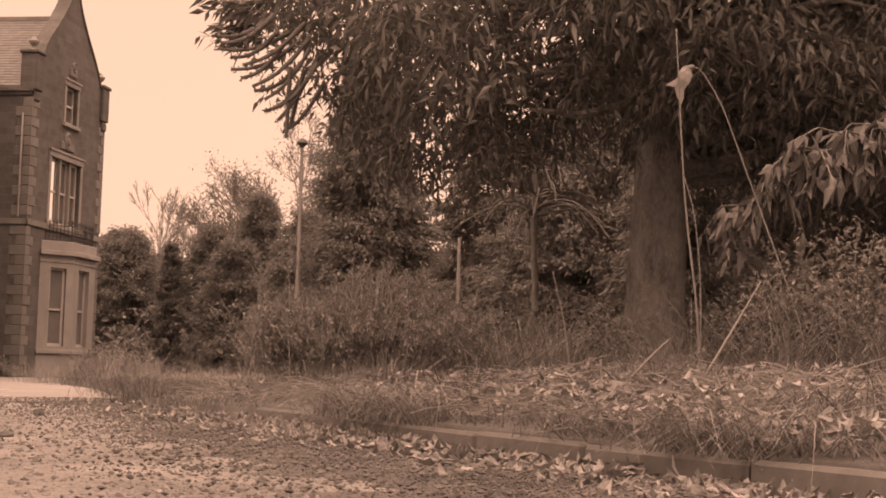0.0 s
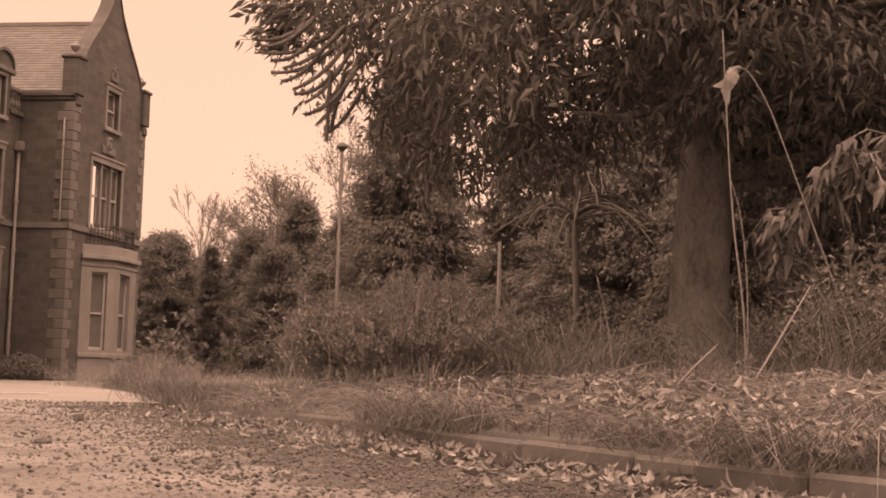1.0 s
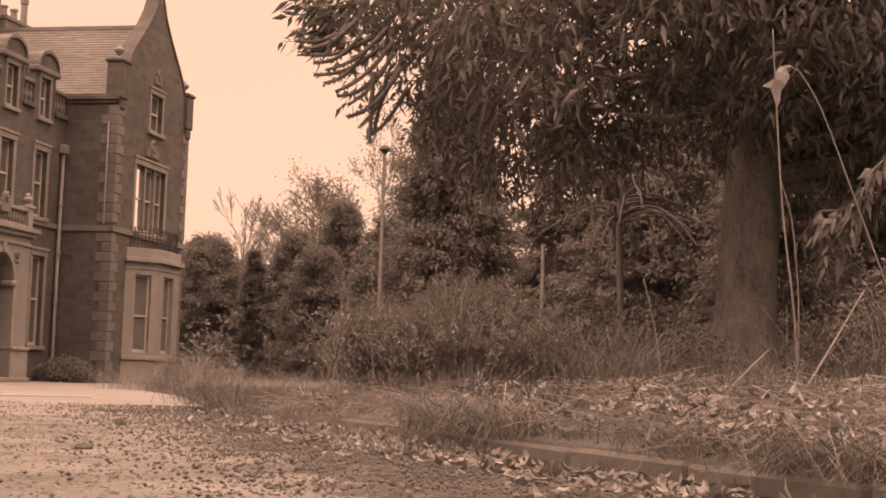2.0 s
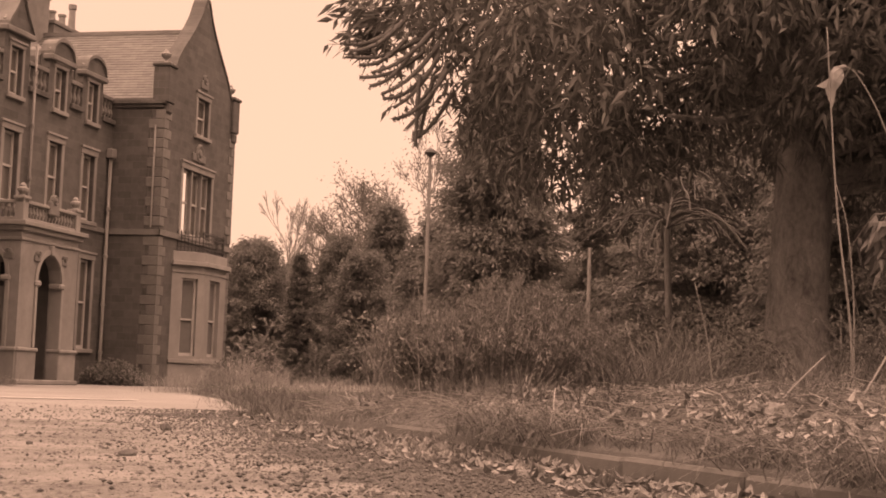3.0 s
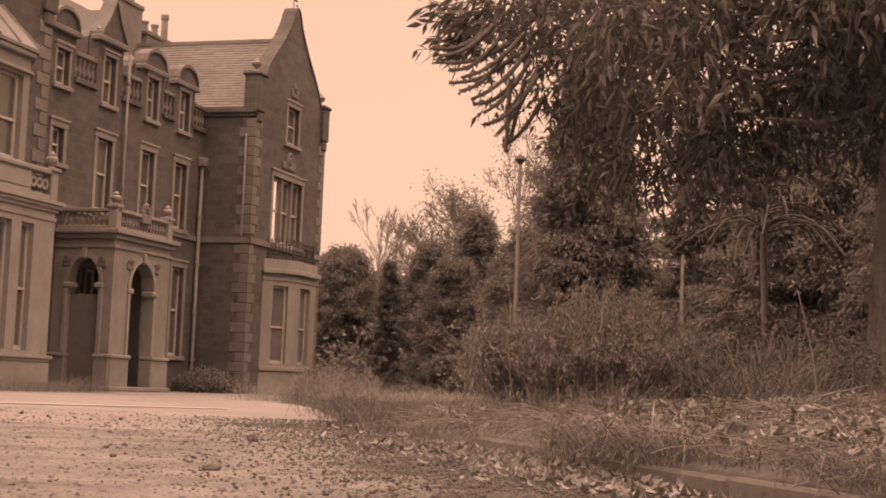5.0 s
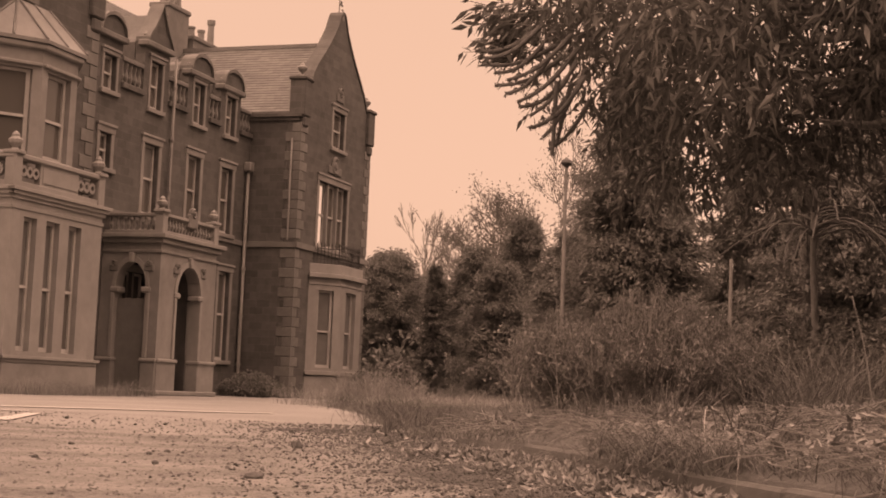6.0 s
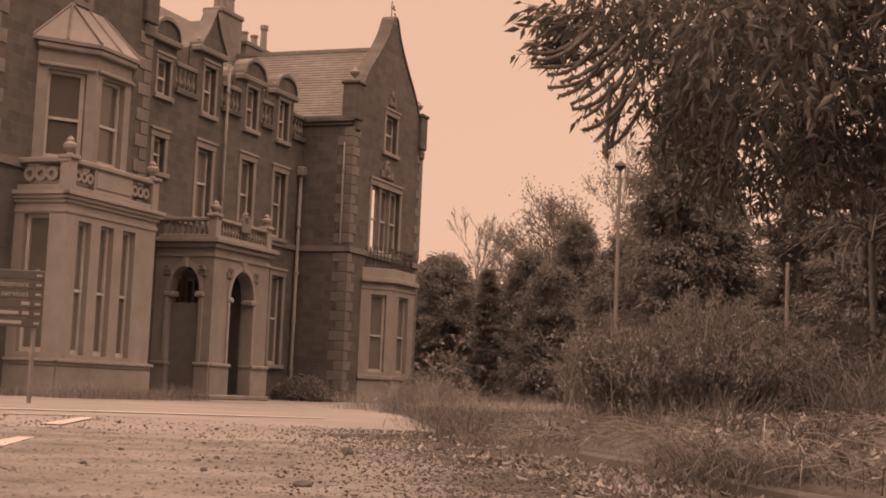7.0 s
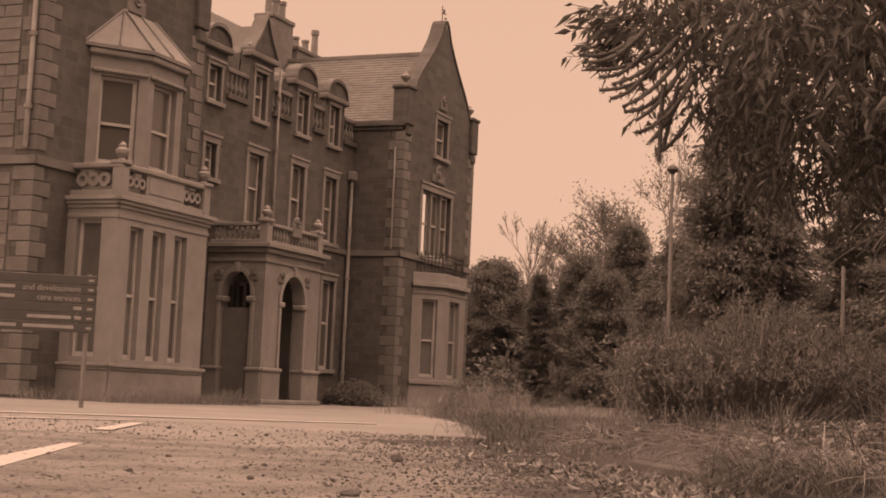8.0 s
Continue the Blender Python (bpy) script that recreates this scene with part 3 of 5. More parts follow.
# pierced parapet between the dormers
for a, b in ((4.0, 5.15), (6.55, 7.7), (9.05, 9.8), (11.15, 12.0), (0.1, 2.75)):
    bm = bmesh.new()
    box(bm, a + 0.003, b - 0.003, 0.0, 0.3, 7.9, 8.25)
    box(bm, a + 0.003, b - 0.003, -0.09, 0.3, 8.2, 8.36, 0.02)
    part("parapet", bm, M_WALL, mansion, "", pose(F, -12, 0, 0, 0, 90))
    bm = bmesh.new()
    box(bm, a + 0.02, b - 0.02, -0.03, 0.18, 8.95, 9.08, 0.02)
    part("parapet_rail", bm, M_QUOIN, mansion, "", pose(F, -12, 0, 0, 0, 90))
    n_b = max(2, int((b - a) / 0.2))
    for k in range(n_b):
        bm = bmesh.new()
        x = a + (b - a) * (k + 0.5) / n_b
        turned(bm, [(0.06, 8.36), (0.04, 8.42), (0.075, 8.55), (0.03, 8.75), (0.06, 8.9), (0.06, 8.96)], x, 0.08, 6)
        part("baluster", bm, M_QUOIN, mansion, "", pose(F, -12, 0, 0, 0, 90))
slated("roof", F - 0.25, 8.25, -5.9, 12.3, -12.0, 0.0, "o")
slated("roof", -10.0, 8.2, -5.9, 12.3, -12.0, 0.0, "o")
wall("wall", -9.0, 0.0, 270, 12.0, 0, 8.2, label="rear wall of dark stone")


def chimney(o0, o1, s0, s1, z0, z1, pots):
    bm = bmesh.new()
    box(bm, o0, o1, s0, s1, z0, z1)
    box(bm, o0 - 0.06, o1 + 0.06, s0 - 0.06, s1 + 0.06, z1 - 0.12, z1 + 0.05, 0.03)
    st = part("chimney", bm, M_QUOIN, mansion)
    for k, h in enumerate(pots):
        bm = bmesh.new()
        y = s0 + (s1 - s0) * (k + 0.5) / len(pots)
        turned(bm, [(0.16, z1), (0.17, z1 + h * 0.1), (0.13, z1 + h * 0.15), (0.115, z1 + h * 0.8), (0.15, z1 + h * 0.85), (0.15, z1 + h)], (o0 + o1) / 2, y, 10)
        part("chimney_pot", bm, M_STONE, st)


chimney(-6.7, -6.0, 1.75, 3.2, 11.0, 13.35, (0.75, 0.75, 0.75))
chimney(-6.6, -6.0, 3.6, 5.8, 9.0, 12.62, (0.45, 0.5, 1.05))


def rings(bm, x0, x1, z0, z1, y0, y1, count):
    """A row of open stone rings, for pierced parapets."""
    w = (x1 - x0) / count
    ro, ri, zc = min(w, z1 - z0) / 2 + 0.012, min(w, z1 - z0) / 2 * 0.52, (z0 + z1) / 2
    for k in range(count):
        xc = x0 + w * (k + 0.5)
        seg = 10
        vs = []
        for y in (y0, y1):
            for r in (ro, ri):
                vs.append([bm.verts.new((xc + r * math.cos(2 * math.pi * j / seg), y, zc + r * math.sin(2 * math.pi * j / seg))) for j in range(seg)])
        for j in range(seg):
            q = (j + 1) % seg
            bm.faces.new((vs[0][j], vs[0][q], vs[1][q], vs[1][j]))
            bm.faces.new((vs[2][j], vs[3][j], vs[3][q], vs[2][q]))
            bm.faces.new((vs[1][j], vs[1][q], vs[3][q], vs[3][j]))
            bm.faces.new((vs[0][q], vs[0][j], vs[2][j], vs[2][q]))


def pedestal(o, s, z0, z1, w, finial=0.55):
    bm = bmesh.new()
    box(bm, o - w / 2, o + w / 2, s - w / 2, s + w / 2, z0, z1, 0.02)
    box(bm, o - w / 2 - 0.04, o + w / 2 + 0.04, s - w / 2 - 0.04, s + w / 2 + 0.04, z1 - 0.03, z1 + 0.05, 0.015)
    p = part("pedestal", bm, M_PAINT, mansion)
    bm = bmesh.new()
    turned(bm, [(0.1, z1 + 0.05), (0.06, z1 + 0.1), (0.14, z1 + 0.2 * finial / 0.55), (0.15, z1 + 0.27 * finial / 0.55), (0.08, z1 + 0.33 * finial / 0.55), (0.09, z1 + 0.37 * finial / 0.55), (0.02, z1 + 0.45 * finial / 0.55)], o, s)
    part("finial", bm, M_PAINT, p)


# left-hand bay: square below, canted oriel with a lead roof above
BO, BS, BL = 1.27, -16.8, 3.44
bay_side = [(0.24, 0.86, 0.9, 3.75)]
bay_front = [(0.45, 0.92, 0.88, 3.65), (1.27, 1.77, 0.88, 3.65), (2.13, 2.62, 0.88, 3.65)]
wall("bay_wall", 0.0, BS, 0, BO, 0, 4.0, bay_side, M_PAINT, 0.3)
wall("bay_wall", BO, BS + 0.3, 90, BL - 0.6, 0, 4.0, [(a - 0.3, b - 0.3, c, d) for a, b, c, d in bay_front], M_PAINT, 0.3)
wall("bay_wall", BO, BS + BL, 180, BO, 0, 4.0, (), M_PAINT, 0.3)
sash_window(0, BS, 0, *bay_side[0], surround=0, sill=False, blind=1.0, rail=0.5)
for i, q in enumerate(bay_front):
    sash_window(BO, BS, 90, *q, surround=0, sill=False, blind=(0.7, 1.0, 0.5)[i], rail=0.48)
for rz, o, s, x1 in ((0, 0, BS, BO), (90, BO, BS, BL)):
    for z0, z1, p, st in ((0.0, 0.62, 0.05, 1), (0.64, 0.78, 0.1, 2), (3.78, 3.86, 0.03, 1), (3.98, 4.22, 0.16, 3)):
        bm = bmesh.new()
        for k in range(st):
            za, zb = z0 + (z1 - z0) * k / st, z0 + (z1 - z0) * (k + 1) / st
            pk = p * (k + 1) / st
            box(bm, (0.0 if rz == 0 else -pk), x1 + (pk - 0.004 if rz == 0 else pk), -pk, 0.02, za, zb + 0.001, 0.008)
        part("plinth" if z0 == 0 else "cornice", bm, M_STONE if z0 == 0 else M_PAINT, mansion, "", pose(o, s, 0, 0, 0, rz))
bm = bmesh.new()
box(bm, 0, BO, BS, BS + BL, 4.0, 4.2)
part("bay_roof", bm, M_LEAD, mansion)
for rz, o, s, spans, x1 in ((0, 0, BS, ((0.12, 0.95, 3),), BO), (90, BO, BS, ((0.3, 0.95, 3), (2.45, 3.15, 3)), BL)):
    m = pose(o, s, 0, 0, 0, rz)
    bm = bmesh.new()
    box(bm, 0.0, x1, 0.0, 0.2, 4.222, 4.36, 0.01)
    part("balustrade_base", bm, M_PAINT, mansion, "", m)
    bm = bmesh.new()
    box(bm, 0.0, x1, -0.03, 0.23, 4.82, 4.93, 0.02)
    part("handrail", bm, M_PAINT, mansion, "", m)
    for a, b, c in spans:
        bm = bmesh.new()
        rings(bm, a, b, 4.36, 4.82, 0.05, 0.15, c)
        part("pierced_panel", bm, M_PAINT, mansion, "", m)
    if rz == 90:
        bm = bmesh.new()
        box(bm, 0.97, 2.43, 0.03, 0.17, 4.34, 4.83)
        box(bm, 1.05, 2.35, 0.01, 0.1, 4.42, 4.76, 0.01)
        part("solid_panel", bm, M_PAINT, mansion, "", m)
pedestal(BO - 0.1, BS + 0.12, 4.22, 4.93, 0.26)
pedestal(BO - 0.1, BS + BL - 0.13, 4.22, 4.93, 0.26)

oriel = ((0.0, -16.38), (0.8, -15.36), (0.8, -14.0), (0.0, -12.98))
for (o0, s0), (o1, s1), win in ((oriel[0], oriel[1], (0.24, 1.08, 5.05, 6.95)), (oriel[1], oriel[2], (0.22, 1.12, 5.05, 6.95)), (oriel[2], oriel[3], (0.24, 1.08, 5.05, 6.95))):
    L = math.hypot(o1 - o0, s1 - s0)
    rz = math.degrees(math.atan2(s1 - s0, o1 - o0))
    wall("oriel_wall", o0, s0, rz, L, 4.22, 7.5, [win], M_STONE, 0.28)
    sash_window(o0, s0, rz, *win, surround=0, sill=True, rail=0.46, frame_w=0.09, blind=0.0)
    bm = bmesh.new()
    box(bm, 0.02, L - 0.02, -0.09, 0.0, win[3] + 0.06, win[3] + 0.14, 0.02)
    part("hood_mould", bm, M_STONE, mansion, "", pose(o0, s0, 0, 0, 0, rz))
    bm = bmesh.new()
    box(bm, -0.06, L + 0.06, -0.12, 0.2, 7.38, 7.52, 0.03)
    part("cornice", bm, M_STONE, mansion, "", pose(o0, s0, 0, 0, 0, rz))
bm = bmesh.new()
ev = [bm.verts.new(p) for p in ((0.0, -16.62, 7.52), (0.95, -15.45, 7.52), (0.95, -13.9, 7.52), (0.0, -12.74, 7.52))]
ev2 = [bm.verts.new((v.co.x, v.co.y, 7.6)) for v in ev]
tp = [bm.verts.new(p) for p in ((0.0, -15.3, 8.62), (0.0, -14.1, 8.62))]
for f in ((ev[0], ev[1], ev2[1], ev2[0]), (ev[1], ev[2], ev2[2], ev2[1]), (ev[2], ev[3], ev2[3], ev2[2]), (ev2[0], ev2[1], tp[0]), (ev2[1], ev2[2], tp[1], tp[0]), (ev2[2], ev2[3], tp[1]), (ev[3], ev[2], ev[1], ev[0])):
    bm.faces.new(f)
lead_roof = part("oriel_roof", bm, M_LEAD, mansion)
for p, q in (((0.0, -16.62), (0, -15.3)), ((0.95, -15.45), (0, -15.3)), ((0.95, -13.9), (0, -14.1)), ((0.95, -14.68), (0, -14.7)), ((0.48, -16.03), (0, -15.3)), ((0.0, -12.74), (0, -14.1))):
    v, f = tube_data([[(p[0], p[1], 7.62, 0.03), ((p[0] + q[0]) / 2, (p[1] + q[1]) / 2, 8.12, 0.03), (q[0] + 0.01, q[1], 8.63, 0.03)]], 6)
    raw("lead_roll", v, f, M_LEAD, lead_roof)

# right-hand bay: canted, with an iron railing on its roof
bay = ((0.0, 1.2), (0.75, 2.07), (0.75, 3.93), (0.0, 4.8))
for (o0, s0), (o1, s1), win in ((bay[0], bay[1], (0.36, 0.92, 1.0, 3.5)), (bay[1], bay[2], (0.5, 1.36, 1.0, 3.5)), (bay[2], bay[3], (0.25, 0.8, 1.0, 3.5))):
    L = math.hypot(o1 - o0, s1 - s0)
    rz = math.degrees(math.atan2(s1 - s0, o1 - o0))
    m = pose(o0, s0, 0, 0, 0, rz)
    wall("bay_wall", o0, s0, rz, L, 0, 3.9, [win], M_PAINT, 0.28)
    sash_window(o0, s0, rz, *win, surround=0, sill=False, rail=0.47, blind=1.0)
    for z0, z1, p in ((0.0, 0.74, 0.03), (0.76, 0.9, 0.1), (3.66, 3.74, 0.03), (3.9, 4.05, 0.15), (4.052, 4.36, 0.02)):
        bm = bmesh.new()
        box(bm, -p * 0.4, L + p * 0.4, -p, 0.25, z0, z1, 0.015)
        part("plinth" if z0 == 0 else "cornice", bm, M_PAINT, mansion, "", m)
    bm = bmesh.new()
    for z in (4.5, 4.85):
        box(bm, 0.0, L, 0.1, 0.125, z, z + 0.03)
    k = 0.05
    while k < L:
        turned(bm, [(0.014, 4.36), (0.014, 4.95), (0.03, 4.98), (0.004, 5.08)], k, 0.112, 4)
        k += 0.13
    part("iron_railing", bm, M_IRON, mansion, "rusted black iron railing", m)
bm = bmesh.new()
box(bm, -0.02, 0.4, 1.6, 4.4, 3.9, 4.04)
part("bay_roof", bm, M_LEAD, mansion)

# portico
PS, PL, PD = -8.38, 3.12, 1.74


def arched(name, o, s, rz, length, z1, a, b, spring, top, thick=0.35):
    bm = bmesh.new()
    xs = sorted({0.0, length, a, b} | {a + (b - a) * k / 16 for k in range(17)})
    mid, half = (a + b) / 2, (b - a) / 2

    def arch(x):
        return spring + (top - spring) * math.sqrt(max(0.0, 1 - ((x - mid) / half) ** 2))
    for x0, x2 in zip(xs, xs[1:]):
        if a - 1e-6 <= x0 and x2 <= b + 1e-6:
            slab(bm, x0, x2, 0, thick, arch(x0), arch(x2), z1, z1)
        else:
            slab(bm, x0, x2, 0, thick, 0, 0, z1, z1)
    part(name, bm, M_STONE, mansion, "", pose(o, s, 0, 0, 0, rz))
    bm = bmesh.new()
    n = 14
    for k in range(n):
        t0, t1 = math.pi * k / n, math.pi * (k + 1) / n
        pts = []
        for t in (t0, t1):
            for r in (1.0, 1.22):
                pts.append((mid - half * r * math.cos(t), spring + (top - spring) * (1 + (r - 1) * 0.9) * math.sin(t)))
        v = [bm.verts.new((p[0], y, p[1])) for y in (-0.04, 0.02) for p in pts]
        for f in ((0, 2, 3, 1), (4, 5, 7, 6), (0, 1, 5, 4), (2, 6, 7, 3), (1, 3, 7, 5), (0, 4, 6, 2)):
            bm.faces.new([v[i] for i in f])
    bmesh.ops.remove_doubles(bm, verts=bm.verts, dist=0.0005)
    part("archivolt", bm, M_PAINT, mansion, "", pose(o, s, 0, 0, 0, rz))
    for x in (a, b):
        bm = bmesh.new()
        box(bm, x - 0.14, x + 0.14, -0.08, 0.3, spring - 0.16, spring - 0.001, 0.04)
        part("capital", bm, M_PAINT, mansion, "", pose(o, s, 0, 0, 0, rz))
        bm = bmesh.new()
        box(bm, x - 0.12 if x == a else x - 0.001, x + 0.001 if x == a else x + 0.12, -0.05, 0.3, 0.95, spring - 0.161, 0.015)
        part("pilaster", bm, M_PAINT, mansion, "", pose(o, s, 0, 0, 0, rz))


arched("portico_wall", 0.0, PS, 90, PL, 3.75, 0.92, 2.22, 2.72, 3.45)
arched("portico_wall", F, PS, 0, PD - 0.36, 3.75, 0.45, 1.36, 2.8, 3.47)
wall("portico_wall", 0.0 - 0.36, PS + PL, 180, PD - 0.36, 0, 3.75, (), M_STONE, 0.35)
for rz, o, s, x0, x1 in ((90, 0.0, PS, 0.0, 0.92), (90, 0.0, PS, 2.22, PL), (0, F, PS, 0.0, 0.45), (0, F, PS, 1.38, PD)):
    bm = bmesh.new()
    box(bm, x0 - 0.04, x1 + 0.04, -0.08, 0.3, 0, 0.86, 0.02)
    box(bm, x0 - 0.07, x1 + 0.07, -0.13, 0.3, 0.84, 0.95, 0.03)
    part("pier_base", bm, M_STONE, mansion, "", pose(o, s, 0, 0, 0, rz))
for z0, z1, p in ((3.7, 3.78, 0.05), (3.95, 4.08, 0.1), (4.08, 4.2, 0.2)):
    bm = bmesh.new()
    box(bm, F + 0.01, p, PS - p, PS + PL + p, z0 + 0.002, z1, 0.015)
    part("cornice", bm, M_STONE, mansion)
bm = bmesh.new()
box(bm, F + 0.01, -0.005, PS + 0.005, PS + PL - 0.005, 3.752, 3.95)
part("portico_roof", bm, M_STONE, mansion)
bm = bmesh.new()
box(bm, 0.46, 1.35, 0.12, 0.18, 0.0, 2.5)
part("boarding", bm, M_DOOR, mansion, "grey painted boarding closing the side arch", pose(F, PS, 0, 0, 0, 0))
for rz, o, s, x1 in ((0, F, PS, PD), (90, 0.0, PS, PL)):
    m = pose(o, s, 0, 0, 0, rz)
    for z0, z1, p in ((4.202, 4.3, 0.0), (4.66, 4.75, 0.03)):
        bm = bmesh.new()
        box(bm, 0.0, x1 - 0.01, -p, 0.2, z0, z1, 0.015)
        part("handrail" if z1 > 4.5 else "balustrade_base", bm, M_STONE, mansion, "", m)
    k = 0.16
    while k < x1 - 0.1:
        bm = bmesh.new()
        turned(bm, [(0.05, 4.3), (0.03, 4.34), (0.065, 4.44), (0.028, 4.58), (0.05, 4.63), (0.05, 4.67)], k, 0.1, 6)
        part("baluster", bm, M_STONE, mansion, "", m)
        k += 0.17
pedestal(-0.1, PS + 0.1, 4.2, 4.8, 0.26, 0.5)
pedestal(-0.1, PS + PL - 0.12, 4.2, 4.8, 0.26, 0.5)
carved_panel(0.0, PS, 90, 1.57, 4.5, 0.5, 0.7)
for rz, o, s, mid, half in ((90, 0.0, PS, 1.57, 0.65), (0, F, PS, 0.905, 0.455)):
    for side in (-1, 1):
        carved_panel(o, s, rz, mid + side * half * 1.12, 3.2, 0.3, 0.34)
    bm = bmesh.new()
    box(bm, mid - 0.08, mid + 0.08, -0.1, 0.05, 3.42, 3.7, 0.03)
    part("keystone", bm, M_PAINT, mansion, "", pose(o, s, 0, 0, 0, rz))
bm = bmesh.new()
box(bm, F, 0.15, PS - 0.1, PS + PL + 0.1, 0.0, 0.12, 0.02)
part("step", bm, M_STONE, mansion)


def pipe(pts, r, hopper=True):
    v, f = tube_data([[(*p, r) for p in pts]], 8)
    ob = raw("downpipe", v, f, M_PIPE, mansion, True, "painted iron downpipe")
    if hopper:
        bm = bmesh.new()
        x, y, z = pts[-1]
        box(bm, x - 0.11, x + 0.14, y - 0.14, y + 0.14, z - 0.05, z + 0.25, 0.03)
        part("hopper", bm, M_PIPE, ob)
    z = pts[0][2] + 0.8
    while z < pts[-1][2] - 0.3:
        bm = bmesh.new()
        turned(bm, [(r * 1.55, z), (r * 1.55, z + 0.09)], pts[0][0], pts[0][1], 8)
        part("pipe_collar", bm, M_PIPE, ob)
        z += 1.5


pipe(((F + 0.12, -0.3, 0.15), (F + 0.12, -0.3, 7.15)), 0.055)
pipe(((F + 0.1, -5.25, 4.9), (F + 0.1, -5.25, 9.6)), 0.04, False)
pipe(((-0.18, -18.1, 5.05), (-0.18, -18.1, 9.6)), 0.055, False)
pipe(((-0.25, -0.1, 4.95), (-0.25, -0.1, 8.2)), 0.03, False)

# quoins at the corners of the wings and single stones of the near side wall
quoin_mesh = []
for dx, dy in ((0.52, 0.3), (0.3, 0.52)):
    bm = bmesh.new()
    box(bm, -dx, 0.025, -0.025, dy, 0.006, 0.3, 0.012)
    me = bpy.data.meshes.new("quoin")
    bm.to_mesh(me)
    bm.free()
    me.materials.append(M_QUOIN)
    quoin_mesh.append(me)
for s, flip in ((0.0, 1), (6.0, -1), (-18.0, 1), (-12.0, -1)):
    for k in range(28):
        z = k * 0.31 + 0.05
        if 4.55 < z < 4.95:
            continue
        q = new("quoin", quoin_mesh[k % 2])
        q.parent = mansion
        q.matrix_local = Matrix.Translation((0, s, z)) @ (Matrix.Identity(4) if flip > 0 else Matrix.Diagonal((1, -1, 1, 1)))
stone_mesh = []
for w in (0.34, 0.46, 0.6):
    bm = bmesh.new()
    box(bm, 0.006, w - 0.006, -0.02, 0.05, 0.006, 0.244, 0.012)
    me = bpy.data.meshes.new("stone")
    bm.to_mesh(me)
    bm.free()
    me.materials.append(M_SIDE)
    stone_mesh.append((w, me))
rs = random.Random(11)
for k in range(34):
    z = 0.3 + k * 0.25
    if 4.4 < z < 5.0:
        continue
    x = -0.56
    while x > -2.4:
        w, me = rs.choice(stone_mesh)
        x -= w
        q = new("stone", me)
        q.parent = mansion
        q.matrix_local = Matrix.Translation((x, -18.0 + rs.uniform(-0.012, 0.008), z))


# ---- trees ----
def grow(paths, tips, p, d, length, radius, depth, rng, spread=0.55, droop=0.0, shrink=0.68, kids=(2, 3)):
    """Branches that fork: tapered paths are added to paths, the ends to tips."""
    steps = 4
    q, v = Vector(p), Vector(d).normalized()
    path = [(*q, radius)]
    for k in range(steps):
        v = (v + Vector((rng.gauss(0, 0.12), rng.gauss(0, 0.12), rng.gauss(0, 0.08) - droop))).normalized()
        q = q + v * length / steps
        path.append((*q, max(radius * (1 - 0.45 * (k + 1) / steps), 0.012)))
    paths.append(path)
    if depth == 0:
        tips.append((q.copy(), v.copy()))
        return
    for _ in range(rng.randint(*kids)):
        w = (v + Vector((rng.gauss(0, spread), rng.gauss(0, spread), rng.gauss(0, spread * 0.7)))).normalized()
        k = rng.randint(2, steps)
        grow(paths, tips, path[k][:3], w, length * shrink * rng.uniform(0.75, 1.2), path[k][3] * 0.72, depth - 1, rng, spread, droop, shrink, kids)
    grow(paths, tips, q, v, length * shrink, radius * 0.55, depth - 1, rng, spread, droop, shrink, kids)


def conifer(name, x, y, h, r, seed, label, z0=0.15, boughs=150, per=85, shape=1.0, leaf=0.2, material=None, bare=0.08, base=0.0):
    """An evergreen of boughs that carry flat sprays. shape: 1 a cone, below 1 a fuller head."""
    rng = np.random.default_rng(seed)
    tree = empty(name, Matrix.Translation((x, y, base)), label, "tree", "evergreens of the grounds")
    v, f = tube_data([[(0, 0, -0.3, 0.035 * h), (0.02 * h * rng.normal(), 0, h * 0.5, 0.02 * h), (0, 0, h * 0.97, 0.006 * h)]], 8)
    raw("trunk", v, f, M_BARK, tree)
    cs, ds, paths = [], [], []
    for _ in range(boughs):
        u = rng.uniform(bare, 0.99)
        t = rng.uniform(0, 2 * math.pi)
        reach = r * (1 - u ** (1 / max(shape, 0.2)) * 0.97) ** (0.9 if shape >= 1 else 0.55) * rng.uniform(0.6, 1.12)
        o = np.array([math.cos(t), math.sin(t), 0])
        z = u * h
        drop = rng.uniform(-0.1, 0.3)
        end = o * reach + np.array([0, 0, z - drop * reach])
        start = np.array([0, 0, min(z, h)])
        paths.append([(*start, 0.012 * h * (1 - u) + 0.008), (*((start + end) / 2 + [0, 0, 0.06 * reach]), 0.008 * h * (1 - u) + 0.005), (*end, 0.004)])
        m = max(16, int(1.9 * per * (0.35 + reach / r)))
        k = rng.uniform(0.25, 1.0, m) ** 0.7
        side = np.cross(o, [0, 0, 1])
        c = start + (end - start) * k[:, None] + side * (rng.normal(0, 0.2, m) * reach * (1.2 - k))[:, None] + rng.normal(0, 0.065 * r, (m, 3)) * [1, 1, 0.85]
        cs.append(c)
        ds.append(o * 0.8 + rng.normal(0, 0.55, (m, 3)) + [0, 0, -0.25])
    vv, ff = tube_data(paths, 4)
    raw("branchwork", vv, ff, M_BARK, tree)["kind"] = "stuff"
    v, f = leaf_data(np.concatenate(cs), np.concatenate(ds), leaf * 0.74, leaf * 0.26, rng, 0.2, 0.15, True)
    raw("crown", v, f, material or M_CONIFER, tree)
    return tree


